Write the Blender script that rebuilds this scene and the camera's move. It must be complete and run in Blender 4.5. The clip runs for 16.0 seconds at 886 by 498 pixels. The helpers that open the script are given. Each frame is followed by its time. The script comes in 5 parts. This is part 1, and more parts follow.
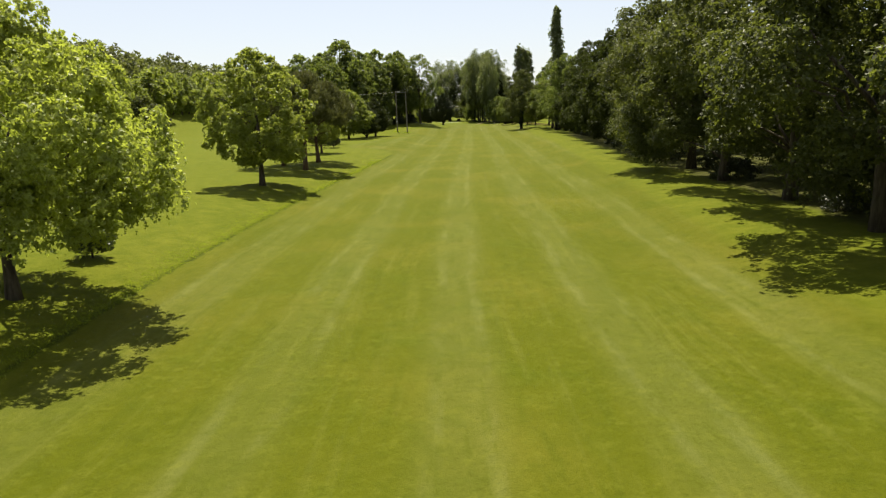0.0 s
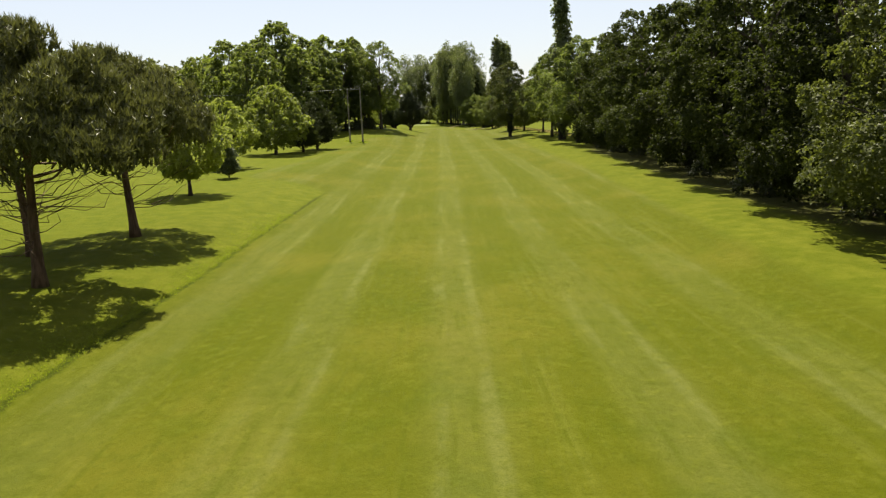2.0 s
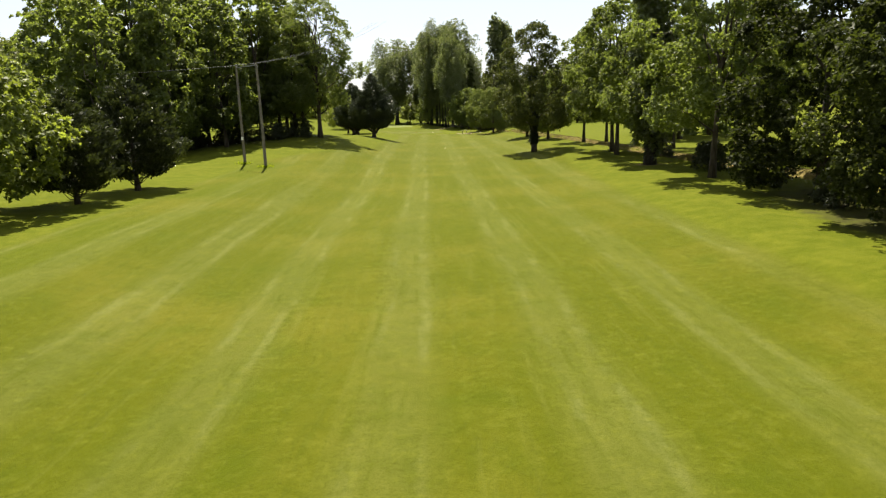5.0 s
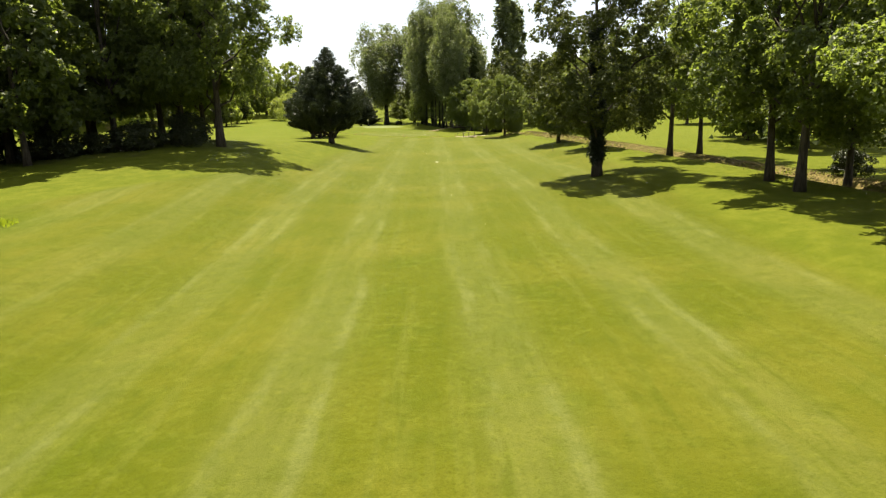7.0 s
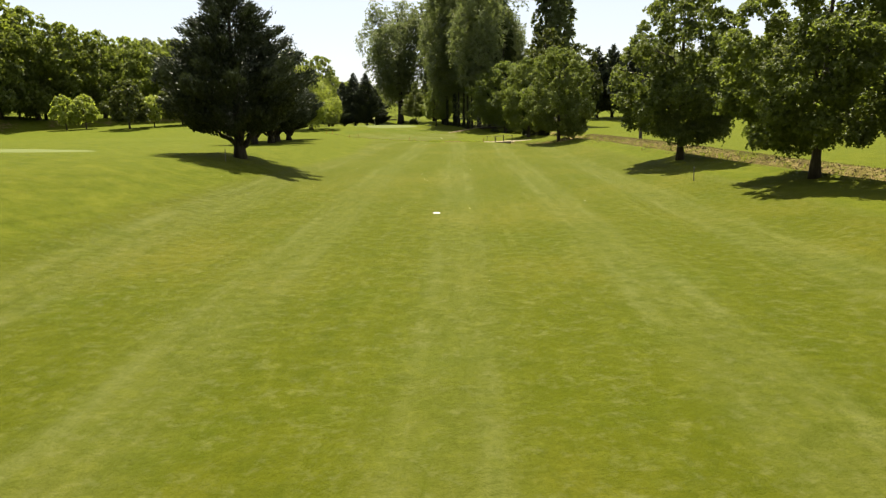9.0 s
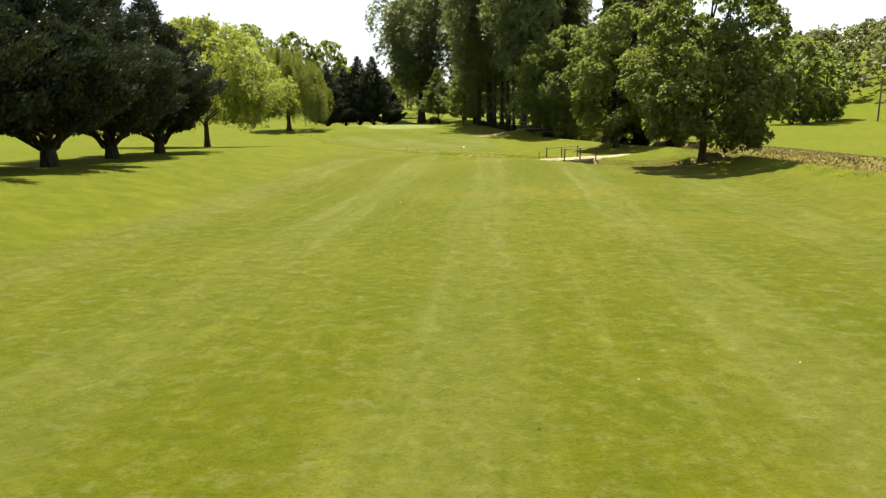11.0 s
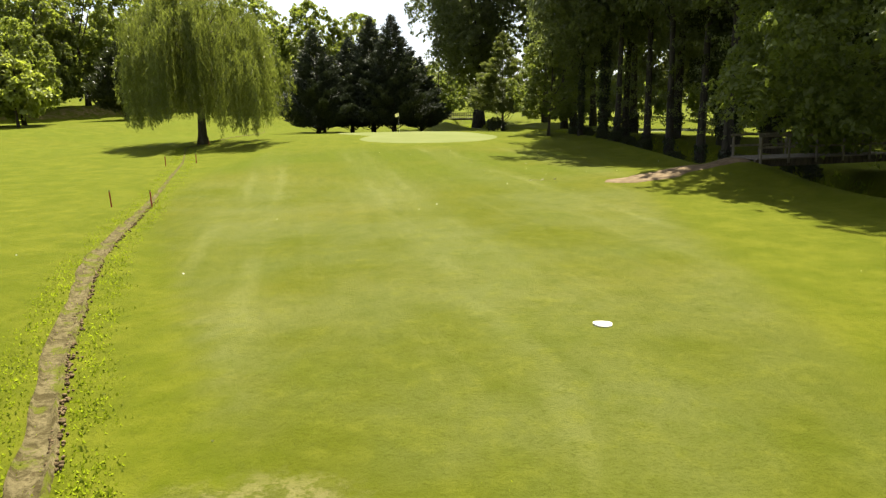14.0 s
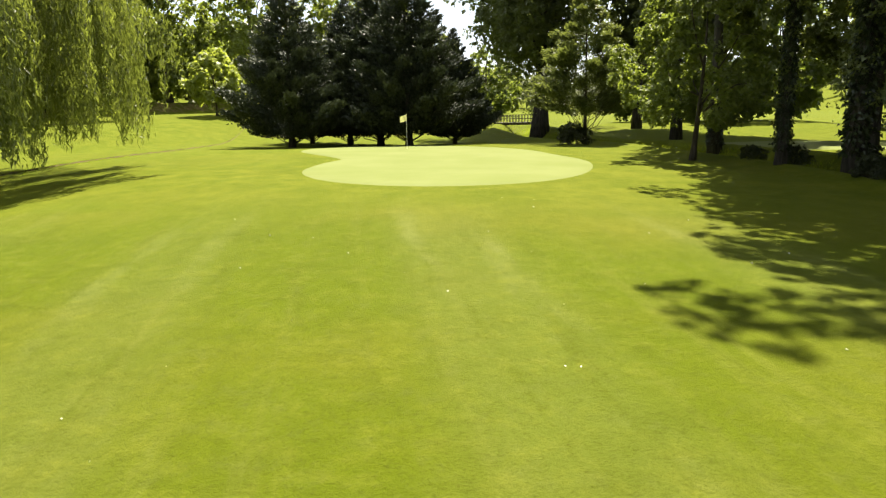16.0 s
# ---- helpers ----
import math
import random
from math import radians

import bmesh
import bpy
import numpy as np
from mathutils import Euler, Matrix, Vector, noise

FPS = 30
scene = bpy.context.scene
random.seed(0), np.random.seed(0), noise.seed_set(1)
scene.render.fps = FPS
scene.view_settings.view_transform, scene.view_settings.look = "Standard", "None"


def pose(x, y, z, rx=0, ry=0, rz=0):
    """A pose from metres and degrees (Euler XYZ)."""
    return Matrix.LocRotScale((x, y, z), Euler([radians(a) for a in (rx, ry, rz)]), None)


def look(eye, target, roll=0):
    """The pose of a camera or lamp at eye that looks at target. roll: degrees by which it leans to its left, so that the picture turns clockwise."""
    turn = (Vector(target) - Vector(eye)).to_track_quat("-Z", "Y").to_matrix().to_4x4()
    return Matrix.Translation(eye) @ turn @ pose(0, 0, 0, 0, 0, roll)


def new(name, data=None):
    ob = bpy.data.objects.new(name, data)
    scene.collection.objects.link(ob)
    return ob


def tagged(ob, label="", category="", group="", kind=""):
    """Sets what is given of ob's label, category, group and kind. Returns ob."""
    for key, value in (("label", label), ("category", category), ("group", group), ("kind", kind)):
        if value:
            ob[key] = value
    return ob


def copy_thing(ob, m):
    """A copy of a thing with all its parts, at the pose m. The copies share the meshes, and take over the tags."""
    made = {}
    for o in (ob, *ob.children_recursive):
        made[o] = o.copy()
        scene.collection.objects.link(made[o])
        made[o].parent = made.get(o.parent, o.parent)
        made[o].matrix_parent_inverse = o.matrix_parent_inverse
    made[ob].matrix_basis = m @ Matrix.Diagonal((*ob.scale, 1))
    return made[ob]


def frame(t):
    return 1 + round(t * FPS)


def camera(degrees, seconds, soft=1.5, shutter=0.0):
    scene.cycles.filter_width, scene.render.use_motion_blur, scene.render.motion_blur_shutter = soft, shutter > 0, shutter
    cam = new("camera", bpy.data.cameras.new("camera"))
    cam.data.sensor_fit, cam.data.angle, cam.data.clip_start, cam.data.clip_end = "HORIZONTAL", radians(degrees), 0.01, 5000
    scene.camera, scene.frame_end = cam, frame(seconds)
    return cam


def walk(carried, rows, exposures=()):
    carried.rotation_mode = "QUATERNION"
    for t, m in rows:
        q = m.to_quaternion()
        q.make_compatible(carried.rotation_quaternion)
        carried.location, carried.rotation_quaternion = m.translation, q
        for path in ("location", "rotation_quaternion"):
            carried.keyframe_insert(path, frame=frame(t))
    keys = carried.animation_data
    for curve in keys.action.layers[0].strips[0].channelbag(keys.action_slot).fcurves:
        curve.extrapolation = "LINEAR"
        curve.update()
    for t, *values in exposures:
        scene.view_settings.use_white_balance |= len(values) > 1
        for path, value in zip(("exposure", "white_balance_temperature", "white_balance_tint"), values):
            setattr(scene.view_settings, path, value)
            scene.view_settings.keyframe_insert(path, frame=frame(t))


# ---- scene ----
cam = camera(67.9, 16.0, 1.3)
METRES, EYE, TILT, LEAN, TURN = 350.0, 7.0, 0.0, 0.0, 0.0
ROWS = [
    (0.0, 0.0, 0.0, 0.0, -0.45, -11.8, 2.16),
    (0.5, -0.0001, 0.0336, 0.0007, -0.92, -11.8, 2.12),
    (1.0, 0.0001, 0.0681, 0.0015, -1.62, -11.85, 2.1),
    (1.5, 0.0007, 0.103, 0.0022, -2.46, -11.9, 2.09),
    (2.0, 0.0018, 0.1369, 0.0025, -3.19, -11.96, 2.07),
    (2.5, 0.0035, 0.1706, 0.0029, -3.88, -12.03, 2.06),
    (3.0, 0.0059, 0.2045, 0.0032, -4.22, -12.04, 2.07),
    (3.5, 0.0083, 0.2381, 0.0034, -4.18, -12.05, 2.02),
    (4.0, 0.0114, 0.2715, 0.0029, -4.14, -12.08, 1.98),
    (6.5, 0.0275, 0.436, -0.001, -4.27, -12.19, 1.88),
    (7.0, 0.0309, 0.4689, -0.0019, -4.14, -12.15, 1.8),
    (7.5, 0.0341, 0.5016, -0.0029, -3.81, -12.12, 1.77),
    (8.0, 0.0373, 0.5343, -0.0038, -3.27, -12.1, 1.7),
    (8.5, 0.0402, 0.5672, -0.0048, -2.51, -12.11, 1.65),
    (9.0, 0.0429, 0.6005, -0.0057, -1.68, -12.08, 1.46),
    (9.5, 0.0453, 0.6331, -0.0068, -0.89, -12.07, 1.36),
    (10.0, 0.0478, 0.667, -0.0076, 0.0, -12.07, 1.27),
    (12.5, 0.052, 0.8262, -0.0098, 4.18, -11.96, 1.35),
    (13.0, 0.0514, 0.8541, -0.0099, 5.39, -11.92, 1.35),
    (13.5, 0.05, 0.88, -0.0103, 6.65, -11.9, 1.25),
    (14.0, 0.0483, 0.905, -0.0106, 7.8, -11.93, 1.24),
    (14.5, 0.0462, 0.9291, -0.0108, 8.66, -11.86, 1.22),
    (15.0, 0.0436, 0.9526, -0.0109, 9.63, -11.78, 1.24),
    (15.5, 0.0407, 0.9751, -0.0108, 11.14, -11.73, 1.25),
    (16.0, 0.0376, 0.9969, -0.0111, 12.23, -11.64, 1.24),
]
EXPOSURES = [(0.0, 1.36), (4.0, 1.43), (6.5, 1.80), (8.0, 1.83), (8.5, 1.84), (9.0, 1.50), (9.5, 1.58), (10.0, 1.70), (12.5, 1.75), (13.5, 1.68), (14.0, 1.86), (14.5, 1.87), (16.0, 2.15)]
walk(cam, [(t, pose(0, 0, EYE, TILT, LEAN, TURN) @ pose(METRES * x, METRES * y, METRES * z, 90 + pitch, roll, yaw)) for t, x, y, z, yaw, pitch, roll in ROWS], EXPOSURES)

# ---- daylight: high sun ahead of the flight, pale hazy sky ----
SUN_ELEVATION, SUN_AZIMUTH = 63.0, -7.0
world = bpy.data.worlds.new("sky")
scene.world = world
world.use_nodes = True
wn = world.node_tree
wn.nodes.clear()
sky = wn.nodes.new("ShaderNodeTexSky")
sky.sky_type = "NISHITA"
sky.sun_disc = False
sky.sun_elevation, sky.sun_rotation = radians(SUN_ELEVATION), radians(SUN_AZIMUTH % 360)
sky.air_density, sky.dust_density, sky.ozone_density = 1.0, 1.0, 1.0
wbg = wn.nodes.new("ShaderNodeBackground")
wbg.inputs["Strength"].default_value = 0.052
wout = wn.nodes.new("ShaderNodeOutputWorld")
haze = wn.nodes.new("ShaderNodeMix")
haze.data_type = "RGBA"
haze.inputs[0].default_value = 0.50
haze.inputs[7].default_value = (7.5, 7.35, 7.55, 1)
wn.links.new(sky.outputs[0], haze.inputs[6])
wn.links.new(haze.outputs[2], wbg.inputs[0])
wn.links.new(wbg.outputs[0], wout.inputs[0])

sun = new("sun", bpy.data.lights.new("sun", "SUN"))
sun.data.energy, sun.data.angle, sun.data.color = 5.0, radians(0.5), (1.0, 0.92, 0.75)
_e, _a = radians(SUN_ELEVATION), radians(SUN_AZIMUTH)
sun.matrix_world = look((0, 0, 60), (-math.cos(_e) * math.sin(_a) * 10, -math.cos(_e) * math.cos(_a) * 10, 60 - math.sin(_e) * 10))


# ---- node helpers ----
class Nodes:
    """A small wrapper to write node materials line by line."""

    def __init__(self, name):
        self.mat = bpy.data.materials.new(name)
        self.mat.use_nodes = True
        self.tree = self.mat.node_tree
        self.tree.nodes.clear()
        self.out = self.tree.nodes.new("ShaderNodeOutputMaterial")
        self.pos = None

    def add(self, kind, **inputs):
        n = self.tree.nodes.new(kind)
        for k, v in inputs.items():
            self.put(n.inputs[k.replace("_", " ")], v)
        return n

    def put(self, socket, v):
        if isinstance(v, bpy.types.NodeSocket):
            self.tree.links.new(v, socket)
        elif isinstance(v, tuple) and len(v) == 3 and socket.type == "RGBA":
            socket.default_value = (*v, 1)
        else:
            socket.default_value = v

    def position(self):
        if not self.pos:
            self.pos = self.add("ShaderNodeNewGeometry").outputs["Position"]
        return self.pos

    def local(self):
        return self.add("ShaderNodeTexCoord").outputs["Object"]

    def noise(self, scale, detail=3.0, rough=0.55, at=None, stretch=None):
        v = at or self.position()
        if stretch:
            m = self.add("ShaderNodeMapping")
            m.inputs["Scale"].default_value = stretch
            self.put(m.inputs["Vector"], v)
            v = m.outputs[0]
        n = self.add("ShaderNodeTexNoise", Vector=v, Scale=scale, Detail=detail, Roughness=rough)
        return n.outputs["Fac"]

    def math(self, op, a, b=0.0, c=0.0, clamp=False):
        n = self.tree.nodes.new("ShaderNodeMath")
        n.operation, n.use_clamp = op, clamp
        for s, v in zip(n.inputs, (a, b, c)):
            self.put(s, v)
        return n.outputs[0]

    def span(self, v, lo, hi, a=0.0, b=1.0):
        n = self.tree.nodes.new("ShaderNodeMapRange")
        n.interpolation_type = "SMOOTHSTEP"
        for s, x in zip(n.inputs, (v, lo, hi, a, b)):
            self.put(s, x)
        return n.outputs[0]

    def mix(self, f, a, b, mode="MIX"):
        n = self.tree.nodes.new("ShaderNodeMix")
        n.data_type, n.blend_type = "RGBA", mode
        self.put(n.inputs[0], f)
        self.put(n.inputs[6], a)
        self.put(n.inputs[7], b)
        return n.outputs[2]

    def attribute(self, name):
        n = self.tree.nodes.new("ShaderNodeAttribute")
        n.attribute_name = name
        return n.outputs["Fac"]

    def bump(self, h, strength, distance):
        n = self.add("ShaderNodeBump", Strength=strength, Distance=distance)
        self.put(n.inputs["Height"], h)
        return n.outputs[0]

    def principled(self, color, rough, normal=None, metal=0.0, gloss=0.5, sheen=None):
        n = self.add("ShaderNodeBsdfPrincipled")
        self.put(n.inputs["Base Color"], color)
        self.put(n.inputs["Roughness"], rough)
        self.put(n.inputs["Metallic"], metal)
        self.put(n.inputs["Specular IOR Level"], gloss)
        if sheen:
            self.put(n.inputs["Sheen Weight"], sheen[0])
            self.put(n.inputs["Sheen Roughness"], 0.5)
            self.put(n.inputs["Sheen Tint"], sheen[1])
        if normal:
            self.put(n.inputs["Normal"], normal)
        return n.outputs[0]

    def finish(self, shader):
        self.tree.links.new(shader, self.out.inputs["Surface"])
        return self.mat


def foliage(name, dark, light, through_color, glow=0.4, rough=0.55, tree_spread=0.35, gloss=0.30):
    """Leaves: two-scale colour variation, light passing through the blade."""
    n = Nodes(name)
    geo = n.add("ShaderNodeNewGeometry")
    leaf = geo.outputs["Random Per Island"]
    info = n.add("ShaderNodeObjectInfo").outputs["Random"]
    clump = n.noise(0.7, 2.0, at=n.local())
    twig = n.span(n.noise(2.6, 3.0, 0.6, at=n.local()), 0.32, 0.68)
    f = n.math("ADD", n.math("MULTIPLY", leaf, 0.30), n.math("ADD", n.math("MULTIPLY", clump, 0.55), n.math("MULTIPLY", twig, 0.30)))
    f = n.math("ADD", f, n.math("MULTIPLY", n.math("SUBTRACT", info, 0.5), tree_spread))
    f = n.math("SUBTRACT", f, 0.16, clamp=True)
    col = n.mix(f, dark, light)
    trans = n.mix(f, tuple(c * 0.6 for c in through_color), through_color)
    p = n.principled(col, rough * 0.9, gloss=gloss)
    t = n.add("ShaderNodeBsdfTranslucent", Color=trans).outputs[0]
    m = n.add("ShaderNodeMixShader", Fac=glow)
    n.tree.links.new(p, m.inputs[1])
    n.tree.links.new(t, m.inputs[2])
    return n.finish(m.outputs[0])


def bark(name, a, b, scale=6.0):
    n = Nodes(name)
    at = n.local()
    ridges = n.noise(scale, 5.0, 0.65, at, (1.0, 1.0, 0.18))
    moss = n.noise(1.3, 3.0, 0.6, at)
    col = n.mix(n.span(ridges, 0.3, 0.7), a, b)
    col = n.mix(n.span(moss, 0.52, 0.75, 0.0, 0.55), col, (0.0468, 0.0585, 0.0234))
    return n.finish(n.principled(col, 0.9, n.bump(ridges, 0.8, 0.06), gloss=0.2))


def plain(name, a, b, rough, scale=4.0, stretch=(1, 1, 1), metal=0.0, relief=0.01):
    n = Nodes(name)
    at = n.local()
    grain = n.noise(scale, 5.0, 0.6, at, stretch)
    stain = n.noise(scale * 0.17, 3.0, 0.6, at)
    f = n.math("ADD", n.math("MULTIPLY", grain, 0.65), n.math("MULTIPLY", stain, 0.45))
    col = n.mix(n.span(f, 0.3, 0.8), a, b)
    return n.finish(n.principled(col, rough, n.bump(grain, 0.5, relief), metal))


LIME_LEAF = foliage("lime_leaf", (0.1200, 0.1400, 0.0280), (0.2900, 0.3350, 0.0800), (0.5000, 0.5800, 0.0650), 0.48, 0.55)
BELT_LEAF = foliage("belt_leaf", (0.0570, 0.0720, 0.0158), (0.1852, 0.2150, 0.0504), (0.3800, 0.4600, 0.0473), 0.48, 0.6)
# darker copy of the lime leaf, shade on the stream-side limes put into its colour
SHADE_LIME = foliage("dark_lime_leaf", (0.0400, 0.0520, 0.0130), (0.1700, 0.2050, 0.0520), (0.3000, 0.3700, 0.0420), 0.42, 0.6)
MAPLE_LEAF = foliage("maple_leaf", (0.0229, 0.0300, 0.0092), (0.1192, 0.1350, 0.0436), (0.1813, 0.2150, 0.0276), 0.36, 0.6, gloss=0.16)
# woodland leaves nearly black: the shade on the wood's near side is in the colour
SHADED_WOOD_LEAF = foliage("shaded_woodland_leaf", (0.0100, 0.0125, 0.0034), (0.0600, 0.0740, 0.0180), (0.0960, 0.1260, 0.0140), 0.34, 0.6, tree_spread=0.4, gloss=0.08)
COPSE_LEAF = foliage("copse_leaf", (0.0312, 0.0420, 0.0125), (0.1378, 0.1680, 0.0517), (0.2900, 0.3650, 0.0450), 0.50, 0.6)
IVY_LEAF = foliage("ivy_leaf", (0.0087, 0.0138, 0.0041), (0.0373, 0.0511, 0.0151), (0.0312, 0.0459, 0.0103), 0.18, 0.45)
POPLAR_LEAF = foliage("poplar_leaf", (0.0330, 0.0410, 0.0180), (0.1500, 0.1720, 0.0850), (0.3000, 0.3600, 0.0850), 0.45, 0.5)
CEDAR_LEAF = foliage("conifer_needle", (0.0130, 0.0185, 0.0100), (0.0800, 0.0960, 0.0500), (0.0400, 0.0520, 0.0200), 0.16, 0.55)
PINE_LEAF = foliage("pine_needle", (0.0440, 0.0500, 0.0170), (0.1600, 0.1680, 0.0600), (0.1500, 0.1600, 0.0300), 0.30, 0.5)
WILLOW_LEAF = foliage("willow_leaf", (0.0380, 0.0500, 0.0105), (0.1805, 0.2080, 0.0578), (0.2850, 0.3400, 0.0473), 0.42, 0.5)
SPRUCE_LEAF = foliage("spruce_needle", (0.0285, 0.0390, 0.0158), (0.1187, 0.1420, 0.0651), (0.0950, 0.1200, 0.0368), 0.25, 0.6)
BUSH_LEAF = foliage("bush_leaf", (0.0162, 0.0223, 0.0069), (0.0560, 0.0642, 0.0234), (0.0560, 0.0721, 0.0138), 0.28, 0.5)
FIR_LEAF = foliage("fir_needle", (0.0500, 0.0620, 0.0170), (0.2000, 0.2300, 0.0680), (0.2600, 0.3100, 0.0550), 0.36, 0.55)
FAR_LEAF = foliage("hill_leaf", (0.0408, 0.0490, 0.0168), (0.1377, 0.1480, 0.0525), (0.1995, 0.2300, 0.0473), 0.38, 0.6, tree_spread=0.0)
DRY_GRASS = foliage("dry_grass", (0.0900, 0.0720, 0.0250), (0.1900, 0.1480, 0.0620), (0.1700, 0.1450, 0.0480), 0.5, 0.7)
ROUGH_GRASS = foliage("rough_grass", (0.0760, 0.1020, 0.0042), (0.1425, 0.1700, 0.0158), (0.2850, 0.3600, 0.0168), 0.7, 0.6)
BARK = bark("bark", (0.0273, 0.0218, 0.0156), (0.0858, 0.0702, 0.0507))
PINE_BARK = bark("pine_bark", (0.0468, 0.0273, 0.0172), (0.1326, 0.0858, 0.0585))
POPLAR_BARK = bark("poplar_bark", (0.0172, 0.0148, 0.0117), (0.0585, 0.0515, 0.0406))
DARK_TIMBER = plain("tarred_timber", (0.0273, 0.0234, 0.0187), (0.0702, 0.0585, 0.0468), 0.85, 9.0, (1, 1, 0.15))
WEATHERED_WOOD = plain("weathered_wood", (0.078, 0.0663, 0.0507), (0.2028, 0.1794, 0.1404), 0.85, 9.0, (1, 1, 0.15))
RAIL_WOOD = plain("pale_rail_wood", (0.1716, 0.156, 0.1248), (0.3276, 0.3042, 0.2496), 0.7, 9.0, (0.2, 1, 1))
RED_PAINT = plain("red_stake_paint", (0.22, 0.028, 0.015), (0.40, 0.055, 0.03), 0.6, 14.0)
GREY_STEEL = plain("galvanised_steel", (0.22, 0.22, 0.21), (0.40, 0.40, 0.39), 0.45, 20.0, metal=0.7)
CERAMIC = plain("brown_porcelain", (0.30, 0.28, 0.26), (0.5, 0.48, 0.45), 0.25, 8.0)
CABLE = plain("black_cable", (0.05, 0.05, 0.05), (0.10, 0.10, 0.10), 0.5, 8.0)
CONCRETE = plain("old_concrete", (0.078, 0.0663, 0.0468), (0.1872, 0.156, 0.117), 0.9, 6.0, relief=0.02)
MARKER_STONE = plain("whitewashed_stone", (0.42, 0.41, 0.36), (0.66, 0.65, 0.59), 0.8, 9.0, relief=0.01)
WHITE_PAINT = plain("white_paint", (0.68, 0.68, 0.64), (0.80, 0.80, 0.76), 0.5, 12.0)
FLAG_CLOTH = plain("pale_flag_cloth", (0.55, 0.55, 0.30), (0.68, 0.68, 0.42), 0.8, 20.0, relief=0.002)
# ---- lie of the land ----
def smooth(a, b, v):
    u = np.clip((np.asarray(v, float) - a) / (b - a), 0, 1)
    return u * u * (3 - 2 * u)


def hill(x, y, cx, cy, sx, sy):
    return np.exp(-((x - cx) ** 2) / (2 * sx * sx) - ((y - cy) ** 2) / (2 * sy * sy))


LINE = np.polyfit([0, 50, 95, 152, 200, 233, 270, 300], [0, 2.0, 5.0, 10.0, 14.3, 17.3, 19.6, 20.5], 4)


def line_x(y):
    """The middle of the fairway, which bears a little to one side."""
    return np.polyval(LINE, np.clip(y, 0, 300))


STREAM = [(42, 150), (40.5, 190), (40.2, 222), (39.5, 255), (38.8, 275), (38.4, 296), (37.4, 312), (34.5, 330), (29.2, 347), (27.5, 362), (25.0, 378), (21.5, 390), (17.0, 403), (10.0, 417), (4.5, 432), (4.0, 470)]
CROSS_DITCH = [(14.6, 319.8), (18.0, 316.6), (21.6, 313.6), (24.8, 307.3), (28.0, 303.0), (33.0, 300.5), (38.4, 299.0)]
NARROW_DITCH = [(13.1, 320.5), (12.1, 321.9), (9.7, 325.4), (6.3, 331.0), (1.0, 342.3), (-6.0, 357.5), (-11.5, 368.0), (-14.0, 384.0), (-20.0, 404.0), (-30.0, 430.0)]


def away(x, y, way):
    """Distance from a line of points."""
    x, y = np.asarray(x, float), np.asarray(y, float)
    best = np.full(np.broadcast(x, y).shape, 1e9)
    for (ax, ay), (bx, by) in zip(way[:-1], way[1:]):
        dx, dy = bx - ax, by - ay
        u = np.clip(((x - ax) * dx + (y - ay) * dy) / (dx * dx + dy * dy), 0, 1)
        best = np.minimum(best, np.hypot(x - ax - u * dx, y - ay - u * dy))
    return best


def wobble(x, y, scale, seed=0.0):
    return np.sin(x / scale * 1.3 + seed) * np.cos(y / scale * 1.1 + seed * 2.1) * 0.5 + np.sin(x / scale * 0.53 - y / scale * 0.71 + seed) * 0.5


def wood_edge(y):
    """Where the boundary woods begin beyond the far meadow."""
    return np.interp(y, [340, 372, 385, 400, 422, 440, 470], [-104, -92, -84, -71, -62, -52, -36])


def height(x, y):
    x, y = np.asarray(x, float), np.asarray(y, float)
    v = x - line_x(y)
    h = -0.15 + 0.0 * x
    h = h + 1.2 * smooth(-10, -20, v) * (1 - smooth(305, 345, y)) + 0.9 * smooth(-20, -60, v)
    h = h + 0.9 * smooth(8, 17, v) * (1 - smooth(290, 340, y)) - 0.6 * smooth(38, 46, x) * smooth(150, 210, y)
    h = h + 2.5 * hill(x, y, -12, 236, 12, 18) + 0.7 * hill(x, y, -18, 268, 11, 9) + 0.5 * hill(x, y, 2, 268, 9, 22) + 0.5 * hill(x, y, 27, 214, 8, 12)
    h = h + 0.3 * smooth(330, 380, y) + 1.2 * smooth(408, 440, y) + 0.75 * hill(x, y, 2, 385, 17, 17) + 0.75 * hill(x, y, 25.3, 347, 3.2, 2.6) + 0.28 * hill(x, y, 25.8, 306, 5, 4)
    h = h + 1.6 * smooth(-22, -34, x) * smooth(340, 400, y)
    h = h + 1.9 * smooth(5, -1, x - wood_edge(y)) * smooth(345, 375, y) * (1 - smooth(480, 520, y))
    # wooded slopes round the course
    h = h + 28 * smooth(-66, -140, x + 0.05 * y) - 28 * smooth(-175, -320, x + 0.05 * y) + 24 * smooth(88, 190, x) * smooth(290, 440, y)
    h = h + (9 + 16 * smooth(20, -220, x)) * smooth(560, 860, y) + 0.12 * wobble(x, y, 9.0) * smooth(3, 12, np.abs(v)) + 0.05 * wobble(x, y, 4.0, 1.7)
    # stream and ditches
    s = away(x, y, STREAM)
    h = h - 1.3 * (1 - smooth(0.8, 2.6, s)) * smooth(140, 190, y) + 0.25 * (1 - smooth(0.0, 1.3, np.abs(s - 3.4))) * smooth(150, 190, y)
    h = h - 0.75 * (1 - smooth(0.3, 1.9, away(x, y, CROSS_DITCH)))
    return h


def ground_at(x, y):
    return float(height(x, y))


def steps(*spans):
    """Grid lines: (from, to, spacing) stretches joined."""
    out = []
    for a, b, d in spans:
        out += list(np.arange(a, b, d))
    return np.array(out)


